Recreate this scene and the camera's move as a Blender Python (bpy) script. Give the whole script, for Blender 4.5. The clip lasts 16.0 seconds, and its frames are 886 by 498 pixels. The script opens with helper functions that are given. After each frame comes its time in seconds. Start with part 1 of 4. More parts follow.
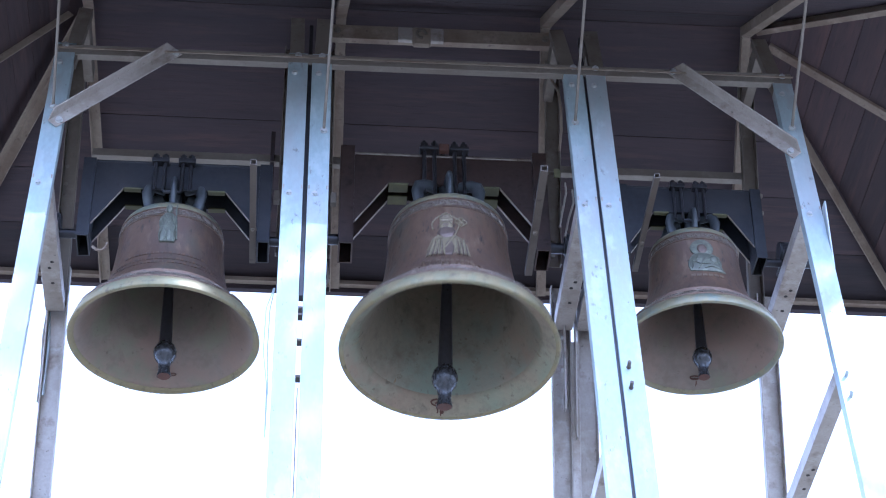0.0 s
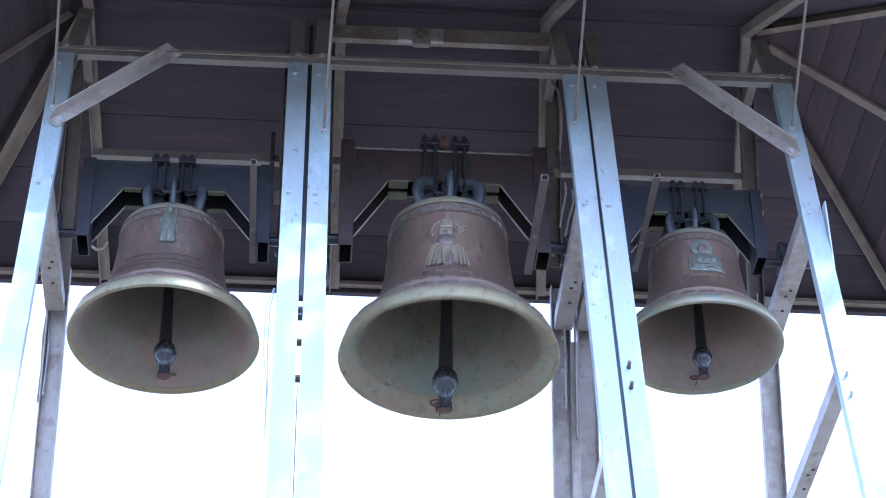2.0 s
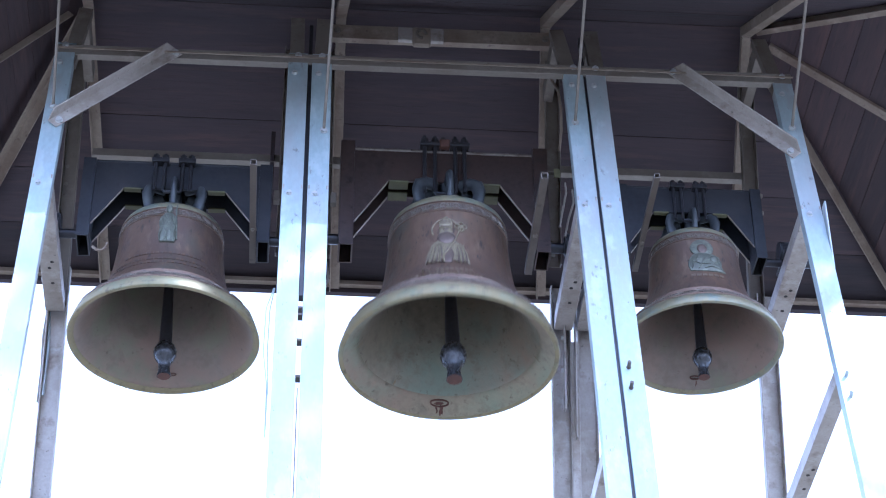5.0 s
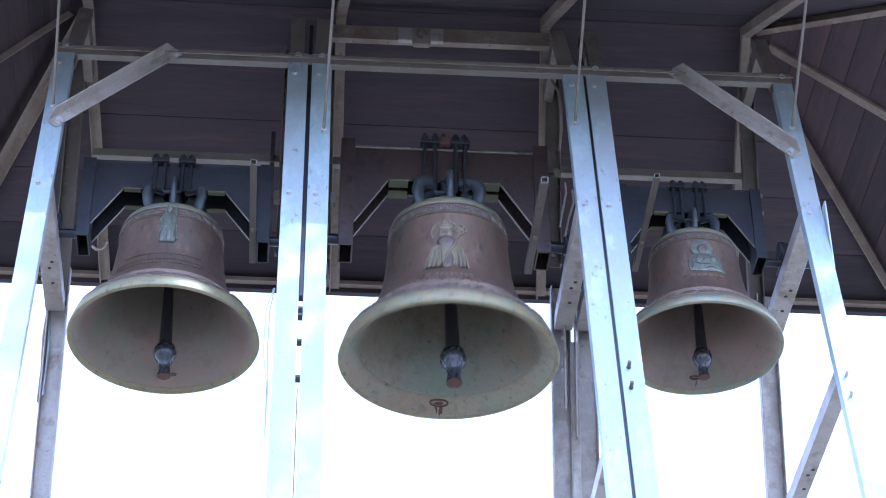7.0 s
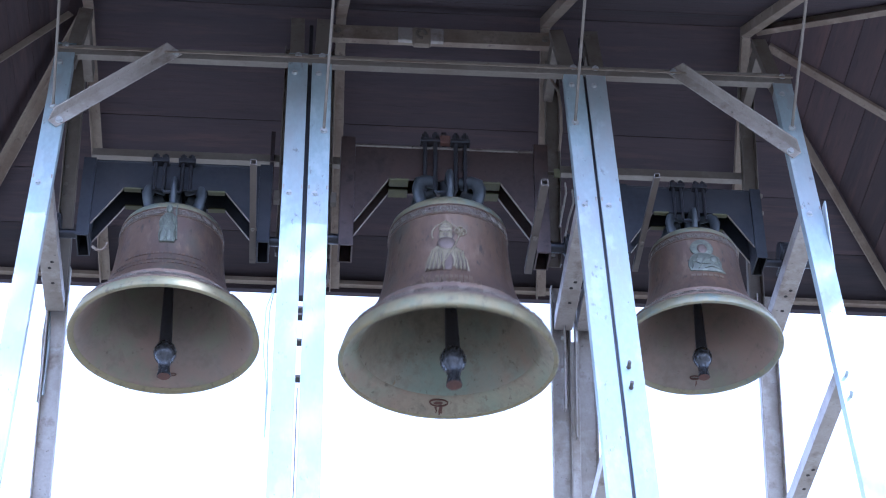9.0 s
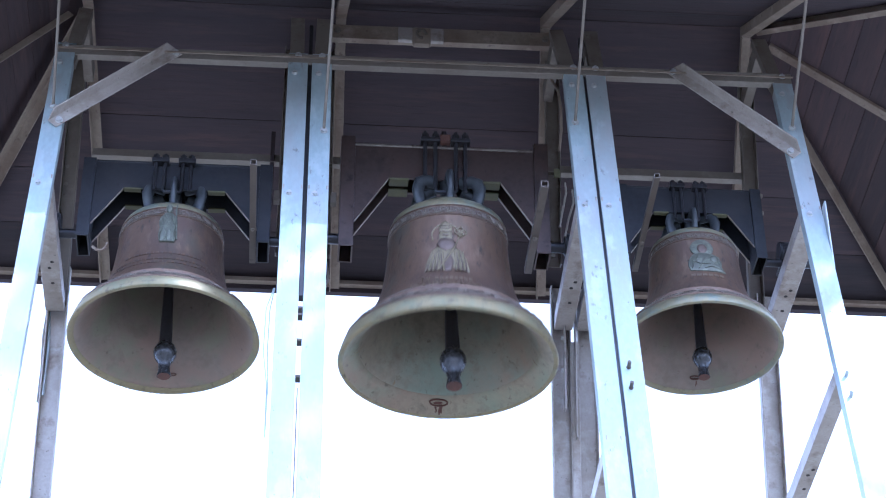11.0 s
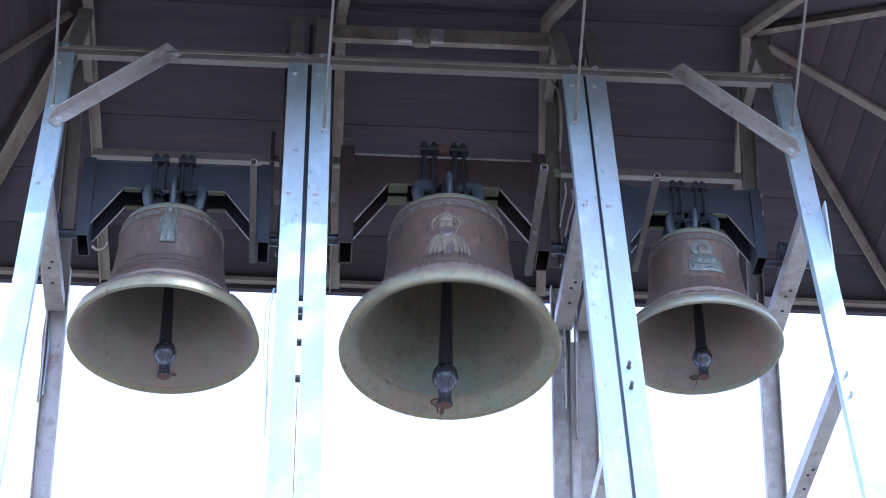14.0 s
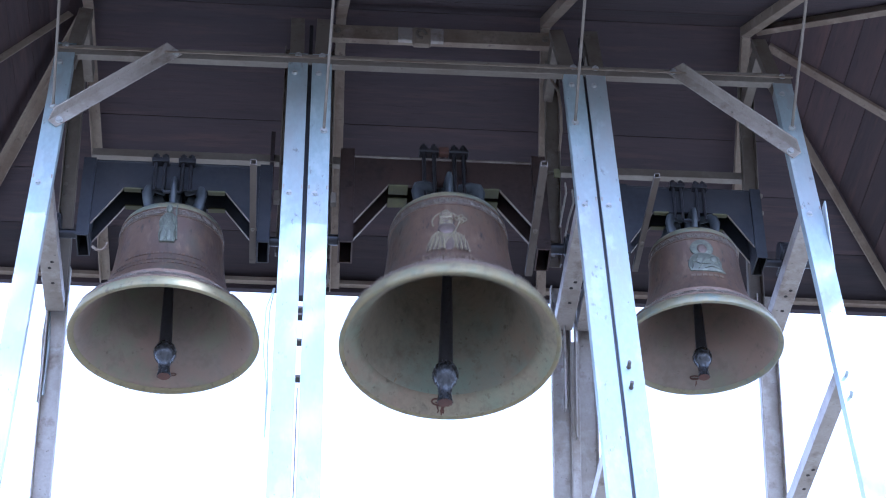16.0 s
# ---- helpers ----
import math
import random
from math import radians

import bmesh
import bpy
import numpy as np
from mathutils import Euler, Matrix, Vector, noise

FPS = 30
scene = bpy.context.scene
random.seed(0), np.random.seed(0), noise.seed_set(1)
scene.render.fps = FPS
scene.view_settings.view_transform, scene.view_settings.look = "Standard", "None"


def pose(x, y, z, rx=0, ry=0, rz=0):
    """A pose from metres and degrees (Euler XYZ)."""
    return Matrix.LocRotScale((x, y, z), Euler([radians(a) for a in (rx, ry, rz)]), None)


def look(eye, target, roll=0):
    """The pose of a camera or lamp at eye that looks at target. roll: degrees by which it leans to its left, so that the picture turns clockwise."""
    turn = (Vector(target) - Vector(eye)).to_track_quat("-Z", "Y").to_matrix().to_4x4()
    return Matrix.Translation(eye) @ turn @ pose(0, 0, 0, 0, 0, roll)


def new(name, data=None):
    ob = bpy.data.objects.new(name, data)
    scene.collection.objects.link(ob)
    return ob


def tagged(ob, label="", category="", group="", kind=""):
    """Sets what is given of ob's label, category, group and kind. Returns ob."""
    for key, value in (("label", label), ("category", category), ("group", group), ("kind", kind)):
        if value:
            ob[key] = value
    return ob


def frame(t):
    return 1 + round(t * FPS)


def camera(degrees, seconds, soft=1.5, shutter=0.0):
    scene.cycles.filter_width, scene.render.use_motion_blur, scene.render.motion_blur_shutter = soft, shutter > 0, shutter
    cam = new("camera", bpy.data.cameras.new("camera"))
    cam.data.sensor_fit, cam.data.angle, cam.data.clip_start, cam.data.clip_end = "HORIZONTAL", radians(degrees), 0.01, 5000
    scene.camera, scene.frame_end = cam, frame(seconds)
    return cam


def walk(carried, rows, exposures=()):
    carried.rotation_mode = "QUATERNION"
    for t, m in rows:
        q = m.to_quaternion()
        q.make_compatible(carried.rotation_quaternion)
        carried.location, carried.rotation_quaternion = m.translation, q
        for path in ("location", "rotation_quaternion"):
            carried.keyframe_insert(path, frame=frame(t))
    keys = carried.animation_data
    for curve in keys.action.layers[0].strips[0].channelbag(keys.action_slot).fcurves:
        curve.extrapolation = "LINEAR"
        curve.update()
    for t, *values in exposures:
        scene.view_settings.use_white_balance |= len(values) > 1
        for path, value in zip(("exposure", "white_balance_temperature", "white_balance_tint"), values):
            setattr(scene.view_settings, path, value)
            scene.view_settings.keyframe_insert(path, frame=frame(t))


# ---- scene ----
# The axle line of the bells lies ZA above the ground; the bells hang in a row along X.
ZA = 7.02
cam = camera(22.517, 16.0, soft=1.12, shutter=0.25)
ROLL = -0.491
EYE, TARGET = (-0.577, -7.009, 1.596), (-0.073, -0.674, 6.455)
walk(cam, [(0.0, look(EYE, TARGET, ROLL)), (16.0, look(EYE, TARGET, ROLL))],
     exposures=[(0.0, 1.43, 4460, 18), (16.0, 1.43, 4460, 18)])

# ---- light ----
SUN_ELEV, SUN_AZ = 47.0, 35.0      # azimuth from the viewer's side, positive to the right
world = bpy.data.worlds.new("sky")
scene.world = world
world.use_nodes = True
wn = world.node_tree.nodes
sky = wn.new("ShaderNodeTexSky")
sky.sky_type, sky.sun_disc = "NISHITA", False
sky.sun_elevation, sky.sun_rotation = radians(SUN_ELEV), radians(180 - SUN_AZ)
sky.air_density, sky.dust_density, sky.ozone_density = 1.0, 2.5, 1.0
haze = wn.new("ShaderNodeMix")      # bright summer haze over the blue sky
haze.data_type = "RGBA"
haze.inputs[0].default_value = 0.45
haze.inputs[7].default_value = (12.0, 11.8, 12.0, 1)
world.node_tree.links.new(sky.outputs[0], haze.inputs[6])
world.node_tree.links.new(haze.outputs[2], wn["Background"].inputs[0])
wn["Background"].inputs[1].default_value = 0.15
sun = new("sun", bpy.data.lights.new("sun", "SUN"))
sun.data.energy, sun.data.angle, sun.data.color = 4.5, radians(0.6), (1.0, 0.95, 0.87)
se, sa = radians(SUN_ELEV), radians(SUN_AZ)
sun.matrix_world = look((0, 0, 0), (-math.sin(sa) * math.cos(se), math.cos(sa) * math.cos(se), -math.sin(se)))
sun.location = (0, 0, 30)


# ---- materials ----
def material(name, colour, rough=0.6, metal=0.0, spots=(), grain=(60, 0.25), bump=0.15, stretch=(1, 1, 1), rough_vary=0.15, random_tint=0.0):
    """spots: rows of (scale, colour, low, high): a noise of that scale mixes that colour in between low and high."""
    m = bpy.data.materials.new(name)
    m.use_nodes = True
    nt = m.node_tree
    n, l = nt.nodes, nt.links
    bsdf = n["Principled BSDF"]
    geo = n.new("ShaderNodeTexCoord")
    mp = n.new("ShaderNodeMapping")
    mp.inputs["Scale"].default_value = stretch
    l.new(geo.outputs["Object"], mp.inputs[0])
    rnd = n.new("ShaderNodeObjectInfo")
    shift = n.new("ShaderNodeVectorMath")
    shift.operation = "SCALE"
    shift.inputs[0].default_value = (13.1, 7.7, 9.3)
    l.new(rnd.outputs["Random"], shift.inputs["Scale"])
    l.new(shift.outputs[0], mp.inputs["Location"])
    tex = n.new("ShaderNodeTexNoise")
    tex.inputs["Scale"].default_value, tex.inputs["Detail"].default_value = grain[0], 6
    l.new(mp.outputs[0], tex.inputs["Vector"])
    mix = n.new("ShaderNodeMix")
    mix.data_type = "RGBA"
    d, b = 1 - grain[1], 1 + grain[1]
    mix.inputs[6].default_value = (*[c * d for c in colour], 1)
    mix.inputs[7].default_value = (*[min(c * b, 0.95) for c in colour], 1)
    l.new(tex.outputs[0], mix.inputs[0])
    out = mix.outputs[2]
    for scale, col, low, high in spots:
        sp = n.new("ShaderNodeTexNoise")
        sp.inputs["Scale"].default_value, sp.inputs["Detail"].default_value, sp.inputs["Roughness"].default_value = scale, 8, 0.65
        l.new(mp.outputs[0], sp.inputs["Vector"])
        rm = n.new("ShaderNodeMapRange")
        rm.inputs[1].default_value, rm.inputs[2].default_value = low, high
        l.new(sp.outputs[0], rm.inputs[0])
        mx = n.new("ShaderNodeMix")
        mx.data_type = "RGBA"
        mx.inputs[7].default_value = (*col, 1)
        l.new(rm.outputs[0], mx.inputs[0])
        l.new(out, mx.inputs[6])
        out = mx.outputs[2]
    if random_tint:
        hsv = n.new("ShaderNodeHueSaturation")
        rv = n.new("ShaderNodeMapRange")
        rv.inputs[3].default_value, rv.inputs[4].default_value = 1 - random_tint, 1 + random_tint
        l.new(rnd.outputs["Random"], rv.inputs[0])
        l.new(rv.outputs[0], hsv.inputs["Value"])
        l.new(out, hsv.inputs["Color"])
        out = hsv.outputs[0]
    l.new(out, bsdf.inputs["Base Color"])
    rr = n.new("ShaderNodeMapRange")
    rr.inputs[3].default_value, rr.inputs[4].default_value = max(rough - rough_vary, 0.05), min(rough + rough_vary, 1)
    l.new(tex.outputs[0], rr.inputs[0])
    l.new(rr.outputs[0], bsdf.inputs["Roughness"])
    bsdf.inputs["Metallic"].default_value = metal
    bp = n.new("ShaderNodeBump")
    bp.inputs["Strength"].default_value, bp.inputs["Distance"].default_value = bump, 0.004
    l.new(tex.outputs[0], bp.inputs["Height"])
    l.new(bp.outputs[0], bsdf.inputs["Normal"])
    return m


GALV = material("galvanised_steel", (0.405, 0.480, 0.490), 0.45, 0.35, [(3, (0.40, 0.395, 0.385), 0.46, 0.70), (14, (0.53, 0.595, 0.60), 0.52, 0.72), (7, (0.34, 0.33, 0.315), 0.55, 0.72), (26, (0.20, 0.185, 0.165), 0.63, 0.72), (60, (0.10, 0.09, 0.08), 0.67, 0.73)], (70, 0.18), 0.14, (1, 1, 0.4))
STEEL = material("weathered_steel", (0.22, 0.19, 0.152), 0.6, 0.25, [(4, (0.17, 0.135, 0.10), 0.45, 0.7), (9, (0.29, 0.26, 0.215), 0.55, 0.75), (30, (0.13, 0.09, 0.07), 0.64, 0.75)], (70, 0.2), 0.12)
YOKE_PAINT = material("brown_painted_steel", (0.086, 0.062, 0.054), 0.36, 0.65, [(3, (0.100, 0.066, 0.054), 0.45, 0.68), (7, (0.055, 0.043, 0.040), 0.52, 0.70), (25, (0.042, 0.033, 0.030), 0.58, 0.72)], (60, 0.25), 0.15)
GREEN_EDGE = material("algae_covered_flange", (0.100, 0.092, 0.046), 0.75, 0.0, [(12, (0.13, 0.122, 0.05), 0.45, 0.7)], (60, 0.25), 0.1)
BRONZE = material("brown_bronze", (0.188, 0.122, 0.081), 0.44, 0.6, [(3.5, (0.135, 0.096, 0.08), 0.40, 0.66), (11, (0.230, 0.150, 0.096), 0.5, 0.75), (6, (0.15, 0.128, 0.096), 0.50, 0.70), (18, (0.235, 0.165, 0.115), 0.56, 0.70), (40, (0.08, 0.068, 0.058), 0.57, 0.70)], (55, 0.35), 0.4, (1, 1, 0.4))
PATINA = material("grey_green_bronze", (0.25, 0.22, 0.130), 0.44, 0.5, [(6, (0.295, 0.248, 0.140), 0.45, 0.7), (12, (0.19, 0.215, 0.175), 0.46, 0.66), (25, (0.16, 0.14, 0.10), 0.55, 0.72)], (60, 0.25), 0.2)
# INNER's greener spots put a trace of the reflected sky's teal into the bronze.
INNER = material("bell_inner_bronze", (0.240, 0.206, 0.146), 0.42, 0.45, [(1.6, (0.250, 0.186, 0.128), 0.46, 0.64), (2.2, (0.192, 0.215, 0.160), 0.46, 0.66), (9, (0.16, 0.130, 0.092), 0.52, 0.70), (30, (0.095, 0.078, 0.052), 0.60, 0.72)], (45, 0.28), 0.25)
INNER_BROWN = material("brown_inner_bronze", (0.212, 0.172, 0.136), 0.46, 0.4, [(2.2, (0.245, 0.175, 0.132), 0.44, 0.60), (4, (0.20, 0.195, 0.13), 0.50, 0.66), (12, (0.18, 0.14, 0.105), 0.54, 0.72), (30, (0.11, 0.085, 0.065), 0.62, 0.73)], (45, 0.25), 0.2)
LIP_BROWN = material("brown_bronze_lip", (0.255, 0.215, 0.118), 0.58, 0.5, [(5, (0.31, 0.258, 0.148), 0.45, 0.68), (9, (0.225, 0.23, 0.145), 0.50, 0.68), (25, (0.12, 0.095, 0.07), 0.55, 0.72)], (60, 0.25), 0.2)
# Yoke paint of the still bells: the roof's shade is put into its colour.
YOKE_SHADED = material("shaded_painted_steel", (0.047, 0.048, 0.054), 0.36, 0.55, [(5, (0.064, 0.060, 0.061), 0.45, 0.7), (25, (0.042, 0.041, 0.044), 0.58, 0.74)], (60, 0.25), 0.15)
INNER_LIP = material("olive_bronze_lip", (0.278, 0.242, 0.158), 0.46, 0.42, [(1.6, (0.262, 0.195, 0.135), 0.44, 0.62), (2.5, (0.228, 0.252, 0.172), 0.47, 0.66), (14, (0.19, 0.158, 0.11), 0.52, 0.70), (35, (0.125, 0.10, 0.07), 0.58, 0.72)], (60, 0.28), 0.25)
INNER_TOP = material("brown_bronze_top", (0.215, 0.158, 0.090), 0.6, 0.3, [(5, (0.31, 0.24, 0.14), 0.45, 0.62), (11, (0.12, 0.09, 0.06), 0.5, 0.70), (30, (0.09, 0.065, 0.05), 0.58, 0.72)], (60, 0.25), 0.2)
RELIEF_DARK = material("greenish_bronze_relief", (0.125, 0.13, 0.10), 0.45, 0.4, [(30, (0.23, 0.235, 0.18), 0.48, 0.66)], (80, 0.25), 0.2)
GALV_DULL = material("dull_galvanised_steel", (0.43, 0.385, 0.34), 0.5, 0.3, [(3, (0.26, 0.215, 0.165), 0.42, 0.66), (14, (0.48, 0.44, 0.395), 0.5, 0.72), (8, (0.20, 0.155, 0.115), 0.56, 0.70), (45, (0.10, 0.085, 0.07), 0.62, 0.73)], (90, 0.2), 0.12)
RELIEF = material("pale_bronze_relief", (0.265, 0.22, 0.135), 0.5, 0.4, [(25, (0.19, 0.155, 0.10), 0.45, 0.66), (60, (0.10, 0.085, 0.065), 0.55, 0.7)], (80, 0.25), 0.25)
BAND = material("dark_bronze_band", (0.135, 0.10, 0.08), 0.45, 0.5, [(12, (0.17, 0.125, 0.10), 0.45, 0.7)], (70, 0.3), 0.25)
LEVER = material("brown_grey_steel", (0.115, 0.092, 0.072), 0.55, 0.25, [(8, (0.155, 0.13, 0.10), 0.45, 0.7), (4, (0.10, 0.075, 0.055), 0.5, 0.7), (30, (0.06, 0.045, 0.035), 0.6, 0.74)], (70, 0.2), 0.12)
SCROLL = material("dark_bronze_ornament", (0.15, 0.122, 0.098), 0.5, 0.4, [(30, (0.21, 0.175, 0.13), 0.45, 0.7)], (80, 0.2), 0.15)
LETTER = material("worn_bronze_letters", (0.26, 0.20, 0.14), 0.45, 0.5, [(30, (0.17, 0.125, 0.09), 0.45, 0.70)], (80, 0.25), 0.15)
IRON = material("dark_iron", (0.05, 0.048, 0.052), 0.34, 0.6, [(14, (0.085, 0.055, 0.042), 0.58, 0.78)], (70, 0.25), 0.15)
BALL = material("worn_iron_ball", (0.062, 0.062, 0.066), 0.27, 0.6, [(14, (0.09, 0.06, 0.045), 0.60, 0.78)], (70, 0.2), 0.10, rough_vary=0.06)
CROWN = material("dark_bronze_crown", (0.055, 0.059, 0.064), 0.45, 0.4, [(10, (0.10, 0.105, 0.105), 0.45, 0.7)], (50, 0.2), 0.12)
RUST = material("rust_streak", (0.10, 0.045, 0.03), 0.85, 0.0, [(20, (0.06, 0.03, 0.022), 0.45, 0.7)], (70, 0.3), 0.1)
STAIN_AND_HOLE = material("dark_streak_and_hole", (0.035, 0.03, 0.028), 0.8, 0.0, [(20, (0.07, 0.05, 0.04), 0.45, 0.7)], (70, 0.3), 0.1)
WOOD = material("dark_stained_wood", (0.050, 0.034, 0.037), 0.75, 0.0, [(2.5, (0.035, 0.026, 0.030), 0.42, 0.64), (9, (0.072, 0.043, 0.041), 0.52, 0.72), (28, (0.034, 0.024, 0.025), 0.56, 0.70)], (30, 0.4), 0.3, (0.25, 3, 3), random_tint=0.30)
WOOD_SIDE = material("dark_stained_wood_ends", (0.060, 0.037, 0.037), 0.75, 0.0, [(2.5, (0.040, 0.027, 0.030), 0.42, 0.64), (9, (0.086, 0.048, 0.042), 0.52, 0.72), (28, (0.034, 0.024, 0.025), 0.56, 0.70)], (30, 0.4), 0.3, (3, 0.25, 3), random_tint=0.30)
ROOF_STEEL = material("brown_roof_steel", (0.17, 0.142, 0.11), 0.65, 0.2, [(4, (0.11, 0.085, 0.065), 0.45, 0.7), (9, (0.24, 0.205, 0.16), 0.55, 0.75), (30, (0.08, 0.06, 0.05), 0.62, 0.74)], (70, 0.2), 0.12)
BATTEN = material("pale_steel_angle", (0.275, 0.222, 0.165), 0.6, 0.2, [(5, (0.19, 0.135, 0.095), 0.42, 0.68), (12, (0.38, 0.305, 0.235), 0.54, 0.74), (28, (0.12, 0.085, 0.07), 0.60, 0.72)], (70, 0.25), 0.15)
TOP_EDGE = material("bare_worn_steel", (0.30, 0.265, 0.225), 0.32, 0.9, [(12, (0.18, 0.14, 0.11), 0.5, 0.7)], (70, 0.2), 0.12)
ROOFING = material("roof_shingle", (0.09, 0.06, 0.05), 0.85, 0.0, [(6, (0.06, 0.045, 0.04), 0.45, 0.7)], (40, 0.3), 0.3)
# Ground out of view; its tone is set for the light it bounces up.
GROUND_TONE = material("bounce_ground", (0.150, 0.138, 0.112), 0.95, 0.0, [(0.4, (0.185, 0.165, 0.135), 0.42, 0.62), (5, (0.10, 0.11, 0.065), 0.5, 0.7)], (40, 0.35), 0.4)
BARK = material("tree_bark", (0.13, 0.10, 0.08), 0.9, 0.0, [(5, (0.08, 0.065, 0.05), 0.45, 0.7)], (30, 0.3), 0.5)
LEAF = material("green_leaf", (0.07, 0.11, 0.03), 0.55, 0.0, [(3, (0.05, 0.08, 0.02), 0.45, 0.7)], (30, 0.2), 0.1)
ZINC = material("bolt_zinc", (0.55, 0.55, 0.53), 0.4, 0.7, [(60, (0.3, 0.25, 0.2), 0.55, 0.75)], (90, 0.15), 0.1)


# ---- mesh helpers ----
def part(name, bm, mat, parent=None, label="", smooth=None):
    me = bpy.data.meshes.new(name)
    bm.normal_update()
    bm.to_mesh(me)
    bm.free()
    me.materials.append(mat)
    if smooth:
        me.polygons.foreach_set("use_smooth", [True] * len(me.polygons))
        me.set_sharp_from_angle(angle=radians(smooth))
    ob = new(name, me)
    if parent:
        ob.parent = parent
    return tagged(ob, label)


def thing(name, label, category, group="", kind="", at=None):
    ob = new(name)
    ob.empty_display_size = 0.1
    if at is not None:
        ob.matrix_basis = at
    return tagged(ob, label, category, group, kind)


def bevelled(bm, width=0.002, seg=1):
    bmesh.ops.recalc_face_normals(bm, faces=bm.faces)
    edges = [e for e in bm.edges if len(e.link_faces) == 2 and e.calc_face_angle(0) > radians(30)]
    bmesh.ops.bevel(bm, geom=edges, offset=width, segments=seg, affect="EDGES", profile=0.6, clamp_overlap=True)
    return bm


def box(x0, x1, y0, y1, z0, z1, bevel=0.002, bm=None):
    fresh = bm is None
    bm = bm or bmesh.new()
    m = Matrix.Translation(((x0 + x1) / 2, (y0 + y1) / 2, (z0 + z1) / 2)) @ Matrix.Diagonal((x1 - x0, y1 - y0, z1 - z0, 1))
    bmesh.ops.create_cube(bm, size=1, matrix=m)
    return bevelled(bm, bevel) if fresh and bevel else bm


def extrude(section, a, b, side, bevel=0.0015, bm=None):
    """A bar from a to b with a closed section of (u, v) points: u along side, v along the axis's cross product with it."""
    fresh = bm is None
    bm = bm or bmesh.new()
    a, b = Vector(a), Vector(b)
    axis = (b - a).normalized()
    u = Vector(side)
    u = (u - axis * u.dot(axis)).normalized()
    v = axis.cross(u)
    rings = [[bm.verts.new(p + u * s + v * t) for s, t in section] for p in (a, b)]
    n = len(section)
    for i in range(n):
        bm.faces.new((rings[0][i], rings[0][(i + 1) % n], rings[1][(i + 1) % n], rings[1][i]))
    bm.faces.new(rings[0][::-1])
    bm.faces.new(rings[1])
    bmesh.ops.recalc_face_normals(bm, faces=bm.faces)
    return bevelled(bm, bevel) if fresh and bevel else bm


def channel_section(web, flange, t=0.006):
    """Open towards +v, the web's outer face on v = 0, centred on u."""
    w = web / 2
    return [(-w, 0), (w, 0), (w, flange), (w - t, flange), (w - t, t), (-w + t, t), (-w + t, flange), (-w, flange)]


def angle_section(a, b, t=0.005):
    return [(0, 0), (a, 0), (a, t), (t, t), (t, b), (0, b)]


def rect_section(a, b):
    return [(-a / 2, -b / 2), (a / 2, -b / 2), (a / 2, b / 2), (-a / 2, b / 2)]


def rod(bm, a, b, r, n=10):
    a, b = Vector(a), Vector(b)
    q = (b - a).to_track_quat("Z", "Y").to_matrix().to_4x4()
    bmesh.ops.create_cone(bm, cap_ends=True, segments=n, radius1=r, radius2=r, depth=(b - a).length,
                          matrix=Matrix.Translation((a + b) / 2) @ q)
    return bm


def lathe(profile, n=96, close=False):
    """Turns (r, z) points round the Z axis."""
    bm = bmesh.new()
    rings = []
    for r, z in profile:
        if r < 1e-5:
            rings.append([bm.verts.new((0, 0, z))])
        else:
            rings.append([bm.verts.new((r * math.cos(2 * math.pi * i / n), r * math.sin(2 * math.pi * i / n), z)) for i in range(n)])
    pairs = list(zip(rings, rings[1:])) + ([(rings[-1], rings[0])] if close else [])
    for p, q in pairs:
        for i in range(n):
            j = (i + 1) % n
            if len(p) == 1 and len(q) == 1:
                continue
            if len(p) == 1:
                bm.faces.new((p[0], q[j], q[i]))
            elif len(q) == 1:
                bm.faces.new((p[i], p[j], q[0]))
            else:
                bm.faces.new((p[i], p[j], q[j], q[i]))
    bmesh.ops.recalc_face_normals(bm, faces=bm.faces)
    return bm


def tube(points, r, n=8, bm=None):
    """A round bar through the points; r is one radius or one for each."""
    bm = bm or bmesh.new()
    pts = [Vector(p) for p in points]
    rs = r if isinstance(r, (list, tuple)) else [r] * len(pts)
    rings, ref = [], None
    for i, p in enumerate(pts):
        d = (pts[min(i + 1, len(pts) - 1)] - pts[max(i - 1, 0)]).normalized()
        if ref is None:
            ref = d.orthogonal().normalized()
        ref = (ref - d * ref.dot(d)).normalized()
        w = d.cross(ref)
        rings.append([bm.verts.new(p + rs[i] * (ref * math.cos(2 * math.pi * k / n) + w * math.sin(2 * math.pi * k / n))) for k in range(n)])
    for p, q in zip(rings, rings[1:]):
        for i in range(n):
            bm.faces.new((p[i], p[(i + 1) % n], q[(i + 1) % n], q[i]))
    bm.faces.new(rings[0][::-1])
    bm.faces.new(rings[-1])
    return bm


def polygon_plate(points, y0, y1, bm=None):
    """An upright plate: outline (x, z), from y0 to y1."""
    bm = bm or bmesh.new()
    f = [bm.verts.new((x, y0, z)) for x, z in points]
    g = [bm.verts.new((x, y1, z)) for x, z in points]
    bm.faces.new(f)
    bm.faces.new(g[::-1])
    n = len(points)
    for i in range(n):
        bm.faces.new((f[i], f[(i + 1) % n], g[(i + 1) % n], g[i]))
    bmesh.ops.recalc_face_normals(bm, faces=bm.faces)
    return bm


# ---- setting ----
def build_ground():
    bm = bmesh.new()
    bmesh.ops.create_grid(bm, x_segments=40, y_segments=40, size=1500)
    tagged(part("ground", bm, GROUND_TONE), "flat unseen ground reaching to the horizon, toned to bounce light", "ground", kind="structure")


build_ground()

# Roof: ridge along X between RL and RR, four slopes boarded below.
RIDGE_Z, RL, RR = ZA + 1.235, -1.53, 1.31
